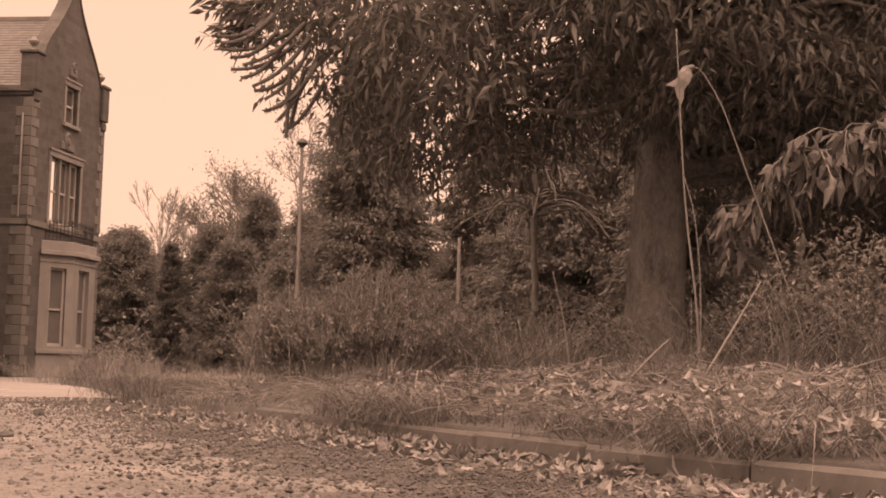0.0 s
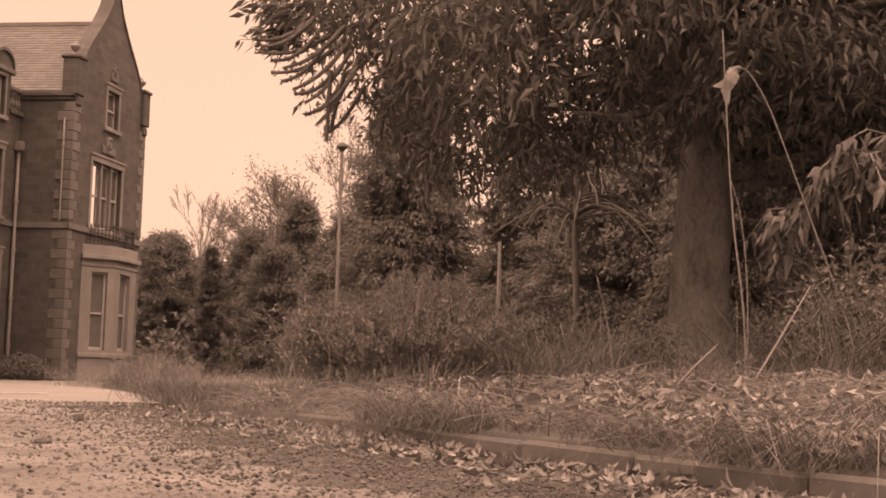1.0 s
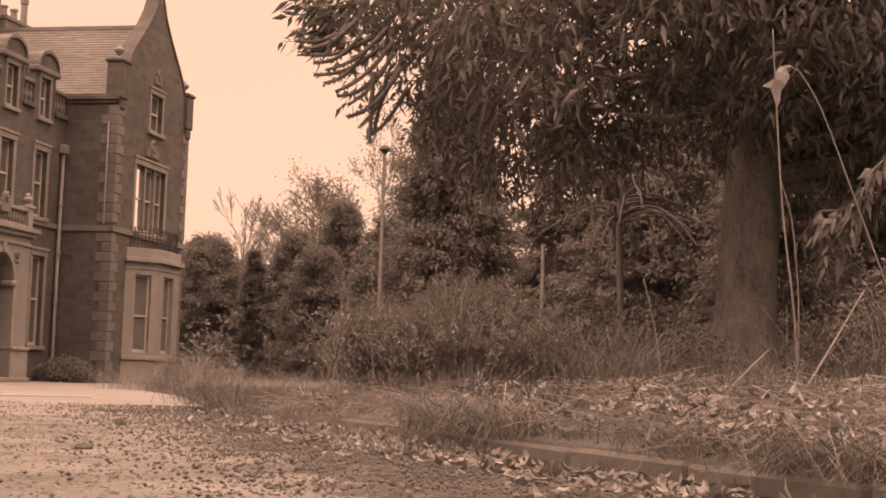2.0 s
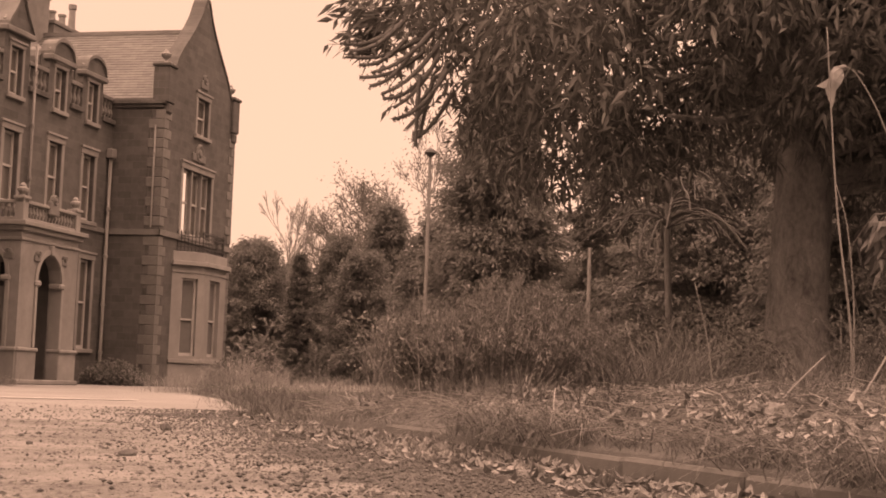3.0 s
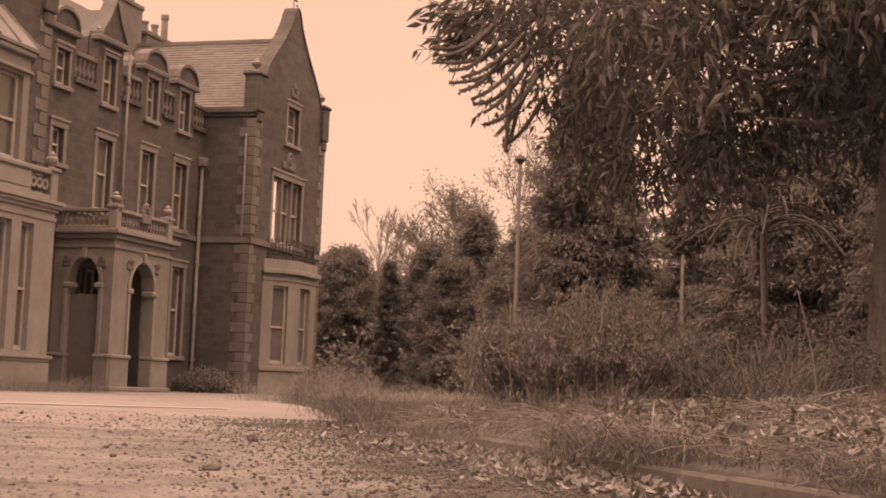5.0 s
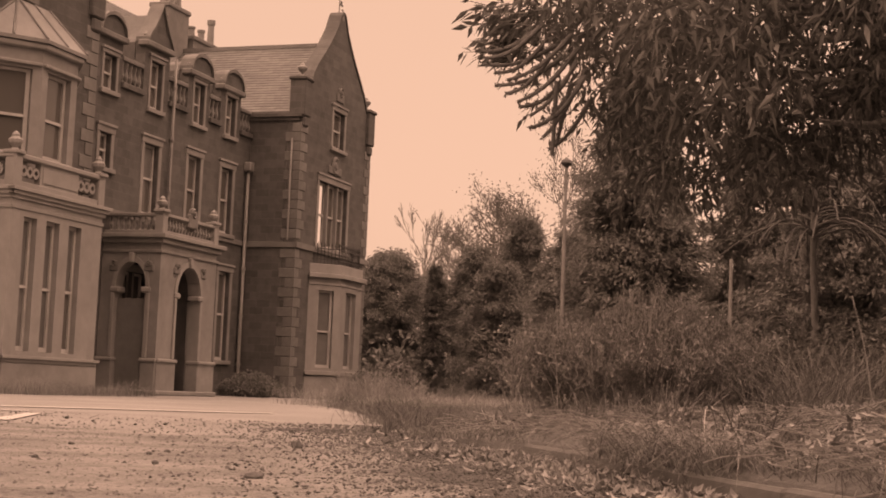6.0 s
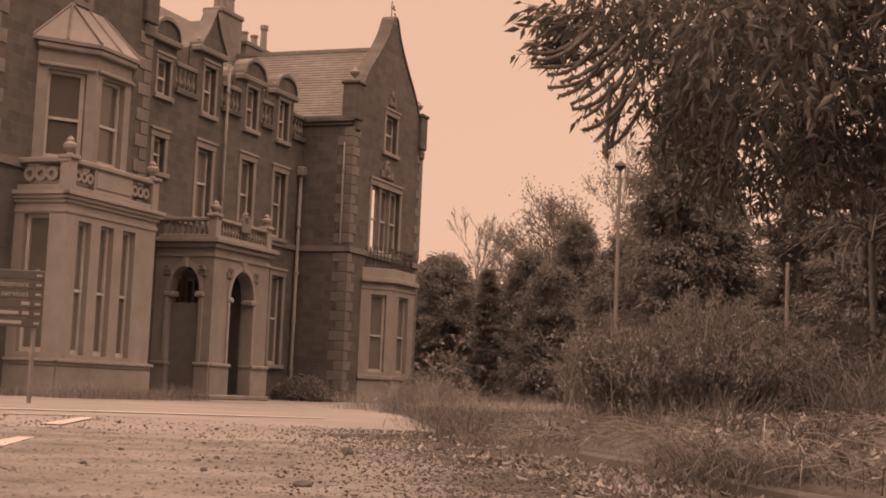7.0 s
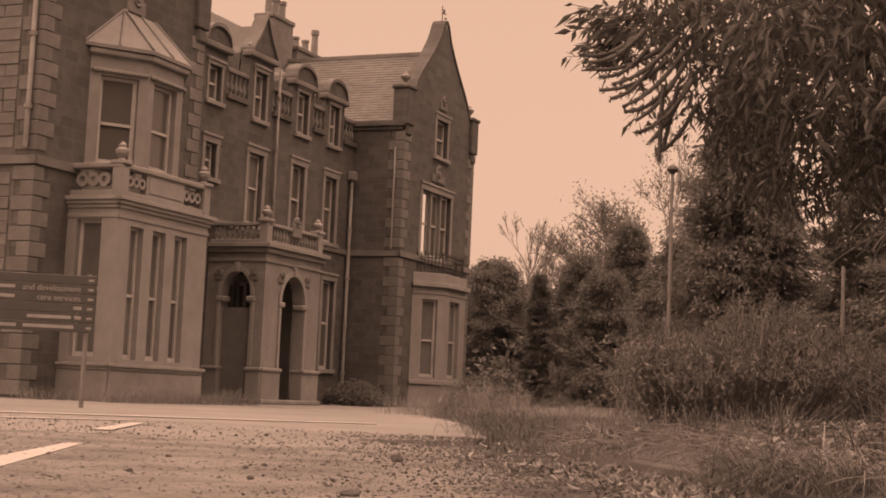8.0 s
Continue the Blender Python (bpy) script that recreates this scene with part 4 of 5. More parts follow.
def bare_tree(name, x, y, h, seed, label, leaves=0, depth=5, spread=0.42, thick=0.02, lean=0.0, leaf=0.12, stems=1, base=0.0):
    rng = random.Random(seed)
    tree = empty(name, Matrix.Translation((x, y, base)), label, "tree", "bare trees beyond the lawn")
    paths, tips = [], []
    for k in range(stems):
        d = (lean + rng.gauss(0, 0.2) * (stems > 1), rng.gauss(0, 0.1), 1)
        grow(paths, tips, (0, 0, -0.2), d, h * 0.4, h * thick, depth, rng, spread, -0.03, 0.62)
    trunk = paths[:stems]
    v, f = tube_data(trunk, 7)
    raw("trunk", v, f, M_BARK, tree)
    v, f = tube_data(paths[stems:], 4)
    raw("branchwork", v, f, M_TWIG, tree)["kind"] = "stuff"
    if leaves:
        g = np.random.default_rng(seed)
        pts = np.array([p[0] for p in tips])
        i = g.integers(0, len(pts), leaves)
        v, f = leaf_data(pts[i] + g.normal(0, h * 0.022, (leaves, 3)), g.normal(0, 1, (leaves, 3)) + [0, 0, -0.4], leaf, leaf * 0.6, g, 0.25, 0.2, True)
        raw("crown", v, f, M_LEAF_PALE, tree)
    return tree


DARK = "dense dark green conifer standing beyond the verge"
conifer("pine", -4.85, 60, 6.1, 2.0, 1, "broad dark rounded pine beside the mansion", shape=0.3, boughs=330, per=80, leaf=0.2)
conifer("cypress", -2.75, 55, 5.1, 0.72, 2, "slim dark columnar cypress", shape=0.7, boughs=220, per=60, leaf=0.16)
conifer("conifer", -1.25, 55, 5.9, 1.6, 3, DARK, boughs=300, shape=0.7, leaf=0.18)
conifer("conifer", 0.5, 54, 7.0, 1.7, 4, DARK, boughs=330, shape=0.8, leaf=0.18)
conifer("conifer", -3.4, 64, 5.4, 2.2, 5, DARK, boughs=240, shape=0.5)
conifer("conifer", -0.3, 50, 4.8, 1.7, 6, DARK, boughs=260, shape=0.6, leaf=0.18)
conifer("conifer", 1.9, 46, 5.6, 1.8, 7, DARK, boughs=260, shape=0.6, leaf=0.18)
conifer("spruce", 3.0, 36, 8.6, 2.1, 8, "tall dark spruce with heavy drooping boughs", boughs=420, per=110, shape=0.85, leaf=0.2)
conifer("spruce", 6.75, 42, 9.5, 1.85, 9, "tall dark spruce with heavy drooping boughs", boughs=260, per=80, shape=0.8, leaf=0.22)
conifer("conifer", 8.4, 33, 8.5, 2.2, 10, DARK, boughs=260, shape=0.7)
conifer("conifer", 10.6, 36, 10, 2.6, 12, DARK, boughs=240, shape=0.6, leaf=0.26)
conifer("conifer", 8.6, 24, 7.0, 2.3, 13, DARK, boughs=300, per=100, shape=0.5, leaf=0.17)
conifer("conifer", 11.2, 25, 8.0, 2.6, 14, DARK, boughs=300, per=100, shape=0.5, leaf=0.17)
conifer("conifer", 7.0, 22, 5.0, 1.4, 15, DARK, boughs=240, per=80, shape=0.5, leaf=0.16)
conifer("conifer", 14.0, 33, 10, 3.0, 16, DARK, boughs=220, shape=0.6, leaf=0.28)
conifer("conifer", 6.6, 33, 6.5, 1.5, 18, DARK, boughs=110, shape=0.6, leaf=0.18)
conifer("conifer", 9.6, 44, 9.0, 2.2, 19, DARK, boughs=220, shape=0.6, leaf=0.24)
conifer("conifer", 5.6, 56, 5.4, 2.3, 17, DARK, boughs=240, shape=0.6, leaf=0.24)
bare_tree("bare_tree", -4.95, 75, 10.6, 21, "leafless thin tree behind the conifers", depth=5, spread=0.24, thick=0.012)
bare_tree("bare_tree", -3.2, 75, 11.4, 22, "leafless upright tree behind the conifers", depth=5, spread=0.28, thick=0.013, stems=2)
bare_tree("bare_tree", -1.4, 74, 10.2, 23, "leafless fine-twigged tree behind the conifers", depth=6, spread=0.4, thick=0.01)
bare_tree("birch", 1.2, 66, 12.6, 24, "thinly leaved autumn tree behind the lamp post", depth=6, spread=0.36, thick=0.014, leaves=2600, leaf=0.12)
bare_tree("birch", 2.8, 64, 13.2, 25, "thinly leaved autumn tree behind the lamp post", depth=6, spread=0.36, thick=0.014, leaves=3000, leaf=0.12)
bare_tree("birch", 6.9, 62, 10.0, 26, "thinly leaved autumn tree seen through the conifers", depth=6, spread=0.4, thick=0.014, leaves=3500, leaf=0.15)

# low far undergrowth that closes the view between the trunks
rng = np.random.default_rng(77)
n = 16000
hx = rng.uniform(-8, 30, n)
c = np.stack([hx, 58 + rng.normal(0, 2.0, n) + np.abs(hx) * 0.15, np.abs(rng.normal(0, 1.0, n)) * (0.9 + 0.3 * np.sin(hx * 1.3))], 1)
v, f = leaf_data(c, rng.normal(0, 1, (n, 3)), 0.36, 0.2, rng, 0.25, 0.2, True)
tagged(raw("undergrowth", v, f, M_CONIFER), "dark tangled undergrowth below the far trees", "undergrowth", kind="stuff")


# ---- the big chestnut over the verge ----
def build_chestnut():
    rng = np.random.default_rng(31)
    rr = random.Random(31)
    tree = empty("chestnut_tree", Matrix.Translation((4.74, 16.0, 0.3)), "large old chestnut with furrowed bark and drooping leaves", "tree")
    # trunk with a flared foot and a rough outline
    verts, faces = [], []
    rings_n, sides = 26, 20
    for k in range(rings_n):
        z = -0.3 + k * 0.3
        r0 = 0.335 + 0.16 * math.exp(-max(z, 0) / 0.35) - 0.012 * z
        for i in range(sides):
            t = 2 * math.pi * i / sides
            r = r0 * (1 + 0.07 * math.sin(5 * t + z * 0.4) + 0.05 * noise.noise(Vector((math.cos(t) * 2, math.sin(t) * 2, z * 1.3))))
            verts.append((r * math.cos(t) + 0.03 * z * 0.9, r * math.sin(t), z))
    for k in range(rings_n - 1):
        for i in range(sides):
            j = (i + 1) % sides
            faces.append((k * sides + i, k * sides + j, (k + 1) * sides + j, (k + 1) * sides + i))
    raw("trunk", verts, faces, M_BARK, tree, True, "furrowed grey-brown trunk")
    low = ((-5.6, 4.9), (-5.0, 4.3), (-4.5, 3.95), (-4.1, 3.5), (-3.6, 2.95), (-3.2, 2.35), (-2.5, 2.15), (-1.3, 2.4), (0.2, 2.6), (1.7, 1.9), (4.5, 1.5), (7, 1.5))
    centres = []
    while len(centres) < 470:
        x = rng.uniform(-4.7, 6.5)
        y = rng.uniform(-3.6, 3.6)
        z0 = float(np.interp(x, [p[0] for p in low], [p[1] for p in low])) + abs(y) * 0.12
        z = z0 + 0.25 + abs(rng.normal(0, 1.5))
        if z > 7.0 or (x < -4.2 and abs(y) > 1.6):
            continue
        centres.append((x, y, z))
    # limbs run from the trunk to groups of clumps
    limbs = []
    for c in centres[::7]:
        a = Vector((0.1, 0, min(c[2] + 0.4, 5.5) * 0.75 + 0.6))
        b = Vector(c)
        m1 = a.lerp(b, 0.35) + Vector((rr.gauss(0, 0.15), rr.gauss(0, 0.15), 0.5))
        m2 = a.lerp(b, 0.72) + Vector((rr.gauss(0, 0.15), rr.gauss(0, 0.15), 0.35))
        limbs.append([(*a, 0.075), (*m1, 0.05), (*m2, 0.028), (*b, 0.01)])
    limbs.insert(0, [(0.05, -0.3, 3.5, 0.1), (-0.6, -0.7, 3.12, 0.075), (-1.15, -0.9, 2.96, 0.05), (-1.7, -1.0, 2.98, 0.02)])
    limbs.insert(1, [(0.1, -0.3, 3.3, 0.1), (0.8, -0.8, 3.75, 0.075), (1.7, -1.1, 4.05, 0.05), (2.6, -1.2, 4.2, 0.02)])
    for path in limbs[:14]:
        v, f = tube_data([path], 6)
        raw("limb", v, f, M_BARK, tree)
    v, f = tube_data(limbs[14:], 5)
    raw("branchwork", v, f, M_BARK, tree)["kind"] = "stuff"
    cs, ds = [], []
    for c in centres:
        m = int(rng.uniform(50, 125))
        t = rng.uniform(0, 2 * math.pi, m)
        rad = np.sqrt(rng.uniform(0, 1, m)) * rng.uniform(0.3, 0.62)
        off = np.stack([np.cos(t) * rad, np.sin(t) * rad, rng.normal(0, 0.2, m) - rad * 0.3], 1)
        cs.append(np.array(c) + off)
        ds.append(off * [0.7, 0.7, 0.3] + rng.normal(0, 0.42, (m, 3)) + [0, 0, -0.42])
    c, d = np.concatenate(cs), np.concatenate(ds)
    pale = rng.uniform(0, 1, len(c)) < 0.035
    v, f = leaf_data(c[~pale], d[~pale], 0.165, 0.05, rng, 0.2, 0.2)
    raw("crown", v, f, M_LEAF, tree, False, "dull green drooping leaves")
    v, f = leaf_data(c[pale], d[pale], 0.165, 0.055, rng, 0.2, 0.2)
    raw("faded_foliage", v, f, M_LEAF_PALE, tree, False, "leaves turned pale")
    # the high crown, out of view, added to shade the leaves and verge below
    n = 19000
    u, t, w = rng.uniform(0, 1, n), rng.uniform(0, 2 * math.pi, n), np.sqrt(rng.uniform(0, 1, n))
    reach = 5.2 * np.sqrt(np.maximum(0.05, 1 - u ** 2))
    c = np.stack([2.2 + np.cos(t) * w * reach, np.sin(t) * w * reach * 0.9, 5.2 + u * 7.0 + rng.normal(0, 0.25, n)], 1)
    v, f = leaf_data(c, rng.normal(0, 0.6, (n, 3)) + [0, 0, -0.3], 0.42, 0.17, rng, 0.2, 0.2, True)
    raw("shading_upper_crown", v, f, M_LEAF, tree)
    # sparse sprays at the outer tip
    cs, ds, tw = [], [], []
    for k in range(26):
        a = Vector((rng.uniform(-4.9, -4.45), rng.uniform(-0.8, 0.8), rng.uniform(3.75, 4.4)))
        e = a + Vector((-rng.uniform(0.25, 0.55), rng.normal(0, 0.15), rng.uniform(-0.12, 0.12)))
        tw.append([(*a, 0.008), (*a.lerp(e, 0.5), 0.006), (*e, 0.003)])
        for q in range(9):
            p = a.lerp(e, (q + 1) / 9)
            cs.append(tuple(p))
            ds.append((rng.normal(-0.5, 0.4), rng.normal(0, 0.4), rng.normal(-0.45, 0.3)))
    v, f = tube_data(tw, 4)
    raw("twigwork", v, f, M_TWIG, tree)["kind"] = "stuff"
    v, f = leaf_data(np.array(cs), np.array(ds), 0.19, 0.06, rng, 0.2, 0.1)
    raw("tip_foliage", v, f, M_LEAF, tree)
    # thick hanging branchlets at the outer side of the crown
    for i in range(14):
        u = i / 13
        ang = radians(20 + 36 * u + 7 * math.sin(i * 4.3))
        reach = 0.68 + 0.14 * math.sin(i * 1.7)
        tip = Vector((-5.18 + 0.8 * u + 0.04 * math.sin(i * 2.9), -1.0 + 0.35 * math.sin(i * 2.1), 3.6 - 0.95 * u))
        a = tip + Vector((math.cos(ang), 0, math.sin(ang))) * reach
        path = []
        for k in range(8):
            w = k / 7
            p = a.lerp(tip, w)
            path.append((p.x, p.y + 0.04 * w, p.z - 0.09 * math.sin(math.pi * w), 0.027 * (1 - 0.35 * w) * (1 + 0.12 * math.sin(k * 2.5 + i))))
        scaly(path, tree, rng)
    for a, b in (((-4.33, -1.0, 3.3), (-4.35, -1.0, 2.53)), ((-4.18, -0.9, 3.3), (-4.3, -0.9, 2.7))):
        path = [(a[0] + (b[0] - a[0]) * k / 7, a[1], a[2] + (b[2] - a[2]) * k / 7, 0.026 - 0.001 * k) for k in range(8)]
        scaly(path, tree, rng)


def scaly(path, parent, rng):
    """A rope-like branchlet covered with short overlapping scales."""
    v, f = tube_data([path], 7)
    ob = raw("branchlet", v, f, M_FINGER, parent)
    cs, ds = [], []
    for k in range(len(path) - 1):
        a, b = np.array(path[k]), np.array(path[k + 1])
        for _ in range(11):
            w = rng.uniform()
            p = a + (b - a) * w
            o = rng.normal(0, 1, 3)
            o /= np.linalg.norm(o)
            cs.append(p[:3] + o * p[3] * 0.8)
            ds.append((b - a)[:3] * 5 + o * 0.5)
    v, f = leaf_data(np.array(cs), np.array(ds), 0.034, 0.018, rng, 0.2, 0)
    raw("scale_cover", v, f, M_FINGER, ob)["kind"] = "stuff"


build_chestnut()


def build_monkey_puzzle():
    rng = np.random.default_rng(41)
    tree = empty("monkey_puzzle", Matrix.Translation((4.9, 24.0, 0.2)), "monkey puzzle tree with bare drooping rope-like branches", "tree")
    v, f = tube_data([[(0, 0, -0.4, 0.07), (0.03, 0, 1.5, 0.06), (-0.02, 0, 2.6, 0.055), (0, 0, 6.0, 0.05)]], 10)
    raw("trunk", v, f, M_FINGER, tree, True)
    for i in range(60):
        t = 2 * math.pi * i / 23 + rng.uniform(-0.2, 0.2)
        reach = rng.uniform(0.9, 1.9)
        z = (3.1 if i < 26 else 3.9) + rng.uniform(-0.25, 0.3)
        path = []
        for k in range(9):
            w = k / 8
            path.append((math.cos(t + 0.3 * w * math.sin(i)) * reach * w, math.sin(t) * reach * w, z + 0.3 * math.sin(w * 2.4) - (0.4 + 0.4 * math.sin(i * 1.9) ** 2) * w * w, 0.02 * (1 - 0.45 * w)))
        scaly(path, tree, rng)


build_monkey_puzzle()


# ---- lamp posts ----
def lamp_post(x, y, h, base, label, lantern=True):
    post = empty("lamp_post", Matrix.Translation((x, y, base)), label, "lamp post", "lamp posts of the drive")
    bm = bmesh.new()
    turned(bm, [(0.07, -0.2), (0.07, 1.0), (0.045, 1.05), (0.04, h * 0.6), (0.034, h)], 0, 0, 10)
    part("pole", bm, M_PIPE, post)
    if not lantern:
        return
    bm = bmesh.new()
    turned(bm, [(0.045, h), (0.07, h + 0.04), (0.11, h + 0.07), (0.14, h + 0.1), (0.12, h + 0.15), (0.08, h + 0.19), (0.03, h + 0.22)], 0, 0, 12)
    part("lantern", bm, M_IRON, post, "dark round lantern head")


lamp_post(1.2, 33, 5.52, 0.0, "slim pale lamp post with a round dark lantern")
lamp_post(4.47, 30, 3.3, 0.0, "slim pale post half hidden by shrubs", False)


# ---- shrub on the verge ----
def build_bush():
    rng = np.random.default_rng(51)
    bush = empty("bush", Matrix.Translation((1.2, 14.0, 0.24)), "sprawling brown-leaved shrub on the verge", "shrub")
    paths, cs, ds = [], [], []
    for _ in range(1300):
        t, u = rng.uniform(0, 2 * math.pi), math.sqrt(rng.uniform())
        bx, by = math.cos(t) * u * 0.85, math.sin(t) * u * 0.7
        ox = math.cos(t) * u * 1.25 + rng.normal(0, 0.1)
        hgt = (1.08 - 0.5 * u ** 2.2) * rng.uniform(0.55, 1.12) * (1 + 0.13 * math.sin(ox * 5.5 + 1)) * (0.92 + 0.12 * ox)
        ex, ey = bx + math.cos(t) * u * 0.4 + rng.normal(0, 0.06), by + math.sin(t) * u * 0.35
        m = (bx + (ex - bx) * 0.4, by + (ey - by) * 0.4, hgt * 0.55)
        paths.append([(bx * 0.8, by * 0.8, -0.1, 0.007), (*m, 0.005), (ex, ey, hgt, 0.002)])
        k = int(rng.uniform(36, 60))
        w = (1.0 - 0.85 * rng.uniform(0, 1, k) ** 1.9)[:, None]
        p = np.where(w < 0.5, np.array([bx * 0.8, by * 0.8, 0]) + (np.array(m) - [bx * 0.8, by * 0.8, 0]) * w * 2, np.array(m) + (np.array([ex, ey, hgt]) - m) * (w - 0.5) * 2)
        cs.append(p + rng.normal(0, 0.022, (k, 3)))
        ds.append(rng.normal(0, 0.45, (k, 3)) + [0, 0, 0.8])
    v, f = tube_data(paths, 3)
    raw("stemwork", v, f, M_TWIG, bush)["kind"] = "stuff"
    v, f = leaf_data(np.concatenate(cs), np.concatenate(ds), 0.05, 0.014, rng, 0.25, 0.1, True)
    raw("foliage", v, f, M_BUSH, bush)
    # dry wisps above the leaves
    top = np.stack([rng.normal(0.0, 0.6, 600), rng.normal(-0.15, 0.35, 600), np.zeros(600)], 1)
    top[:, 2] = 0.95 - 0.35 * (top[:, 0] / 1.2) ** 2 + 0.1 * np.sin(top[:, 0] * 6) - 0.25
    v, f = blade_data(top, rng.uniform(0.2, 0.48, 600), 0.006, 0.6, rng)
    raw("wisp_cover", v, f, M_STRAW, bush)["kind"] = "stuff"
    sc = np.stack([rng.normal(-0.75, 0.3, 900), rng.normal(-0.5, 0.25, 900), rng.uniform(0.05, 0.75, 900)], 1)
    v, f = leaf_data(sc, rng.normal(0, 0.7, (900, 3)), 0.05, 0.022, rng)
    raw("pale_foliage", v, f, M_LEAF_PALE, bush)
    # straggling grass stalks on the left flank
    r = np.stack([rng.uniform(-1.2, -0.2, 200), rng.uniform(-0.8, 0.3, 200), np.zeros(200)], 1)
    v, f = blade_data(r, np.full(200, 0.85), 0.008, 0.9, rng)
    raw("stalk_cover", v, f, M_STRAW_PALE, bush)["kind"] = "stuff"


build_bush()


def low_shrub(x, y, w, h, seed, label, n=2600, material=None, leaf=0.07, base=0.0, cat="shrub"):
    rng = np.random.default_rng(seed)
    bush = empty("shrub", Matrix.Translation((x, y, base)), label, cat)
    t, u = rng.uniform(0, 2 * math.pi, n), np.sqrt(rng.uniform(0, 1, n))
    z = h * (1 - 0.6 * u ** 2) * rng.uniform(0.15, 1.08, n)
    c = np.stack([np.cos(t) * u * w, np.sin(t) * u * w * 0.7, z], 1)
    v, f = leaf_data(c, rng.normal(0, 0.7, (n, 3)) + [0, 0, 0.2], leaf, leaf * 0.45, rng)
    raw("foliage", v, f, material or M_BUSH, bush)
    paths = []
    for k in range(60):
        e = c[rng.integers(0, n)]
        paths.append([(e[0] * 0.3, e[1] * 0.3, -0.1, 0.012), (e[0] * 0.7, e[1] * 0.7, e[2] * 0.6, 0.008), (e[0], e[1], e[2], 0.003)])
    v, f = tube_data(paths, 4)
    raw("stemwork", v, f, M_TWIG, bush)["kind"] = "stuff"
    return bush


low_shrub(-7.6, 44.2, 1.0, 0.75, 61, "low dark shrub against the mansion's side wall", 3000, M_CONIFER, 0.12)
low_shrub(-3.3, 45.5, 0.7, 1.3, 62, "pale-leaved shrub beside the mansion's corner", 1600, M_BUSH, 0.16)
low_shrub(-4.3, 47.5, 0.9, 1.1, 63, "dark shrub beside the mansion's corner", 2200, M_CONIFER, 0.14)
low_shrub(4.45, 9.9, 0.85, 1.25, 64, "tangled shrub with curled pale leaves below the chestnut", 2600, M_LEAF_PALE, 0.07, 0.3)
low_shrub(3.75, 9.4, 0.6, 0.7, 67, "withered waist-high weeds with curled leaves", 2400, M_STRAW_DARK, 0.06, 0.28)
low_shrub(3.2, 14.2, 1.0, 0.85, 65, "dull leafy shrub in front of the chestnut trunk", 2600, M_LEAF, 0.08, 0.3)
low_shrub(5.4, 13.2, 1.1, 1.2, 66, "dull leafy shrub beside the chestnut trunk", 2600, M_LEAF, 0.09, 0.3)


# ---- grasses and weeds of the verge ----
def grass_field(name, pts, height, width, lean, material, label, seed, category="grass"):
    rng = np.random.default_rng(seed)
    v, f = blade_data(np.array(pts), np.asarray(height), width, lean, rng)
    return tagged(raw(name, v, f, material), label, category, kind="stuff")


def verge_points(count, y0, y1, d0, d1, rng, power=1.0):
    out = []
    for _ in range(count):
        y = rng.uniform(y0, y1)
        x = kerb_x(y) + 0.12 + d0 + (d1 - d0) * rng.uniform() ** power
        out.append((x, y, verge_z(x, y) - 0.01))
    return out


def low_left(p):
    """The growth is shorter towards the forecourt."""
    return min(1.15, max(0.35, (p[0] + 0.5) / 2.6))


rng = np.random.default_rng(91)
pts = verge_points(15000, 2.4, 16, -0.05, 4.6, rng)
grass_field("weeds", pts, np.array([(0.05 + 0.15 * (0.5 + noise.noise(Vector((p[0] * 1.1, p[1] * 0.8, 2))))) * low_left(p) for p in pts]), 0.006, 1.5, M_STRAW_DARK, "withered brown weeds covering the verge", 92, "weeds")
pts = verge_points(16000, 2.4, 14, -0.06, 2.6, rng)
grass_field("dry_grass", pts, np.array([(0.05 + 0.22 * max(0, 0.35 + noise.noise(Vector((p[0] * 1.7, p[1] * 1.2, 7))))) * low_left(p) for p in pts]), 0.0045, 1.8, M_STRAW, "pale dry grass lying over the verge", 93)
pts = verge_points(9000, 9, 30, -0.35, 2.5, rng, 1.4)
pts = [(x, y, max(z, 0.0)) for x, y, z in pts]
grass_field("dry_grass", pts, np.array([0.05 + 0.11 * (0.5 + noise.noise(Vector((p[0], p[1] * 0.4, 3)))) for p in pts]), 0.007, 1.2, M_STRAW, "thin dry grass along the verge's ragged edge", 94)
pts = verge_points(6000, 24, 45, 0.0, 9, rng)
grass_field("rough_grass", pts, np.full(len(pts), 0.24), 0.02, 0.8, M_STRAW_PALE, "rough pale grass before the far trees", 95)


def tussock(x, y, z, h, w, count, seed, material, label, lean=0.7):
    rng = np.random.default_rng(seed)
    r = np.stack([rng.normal(0, w, count), rng.normal(0, w * 0.8, count), np.zeros(count)], 1)
    v, f = blade_data(r, np.full(count, h), 0.004 + h * 0.005, lean * 1.4, rng)
    ob = raw("tussock", v, f, material)
    ob.matrix_basis = Matrix.Translation((x, y, z))
    return tagged(ob, label, "grass", "tussocks of dry grass")


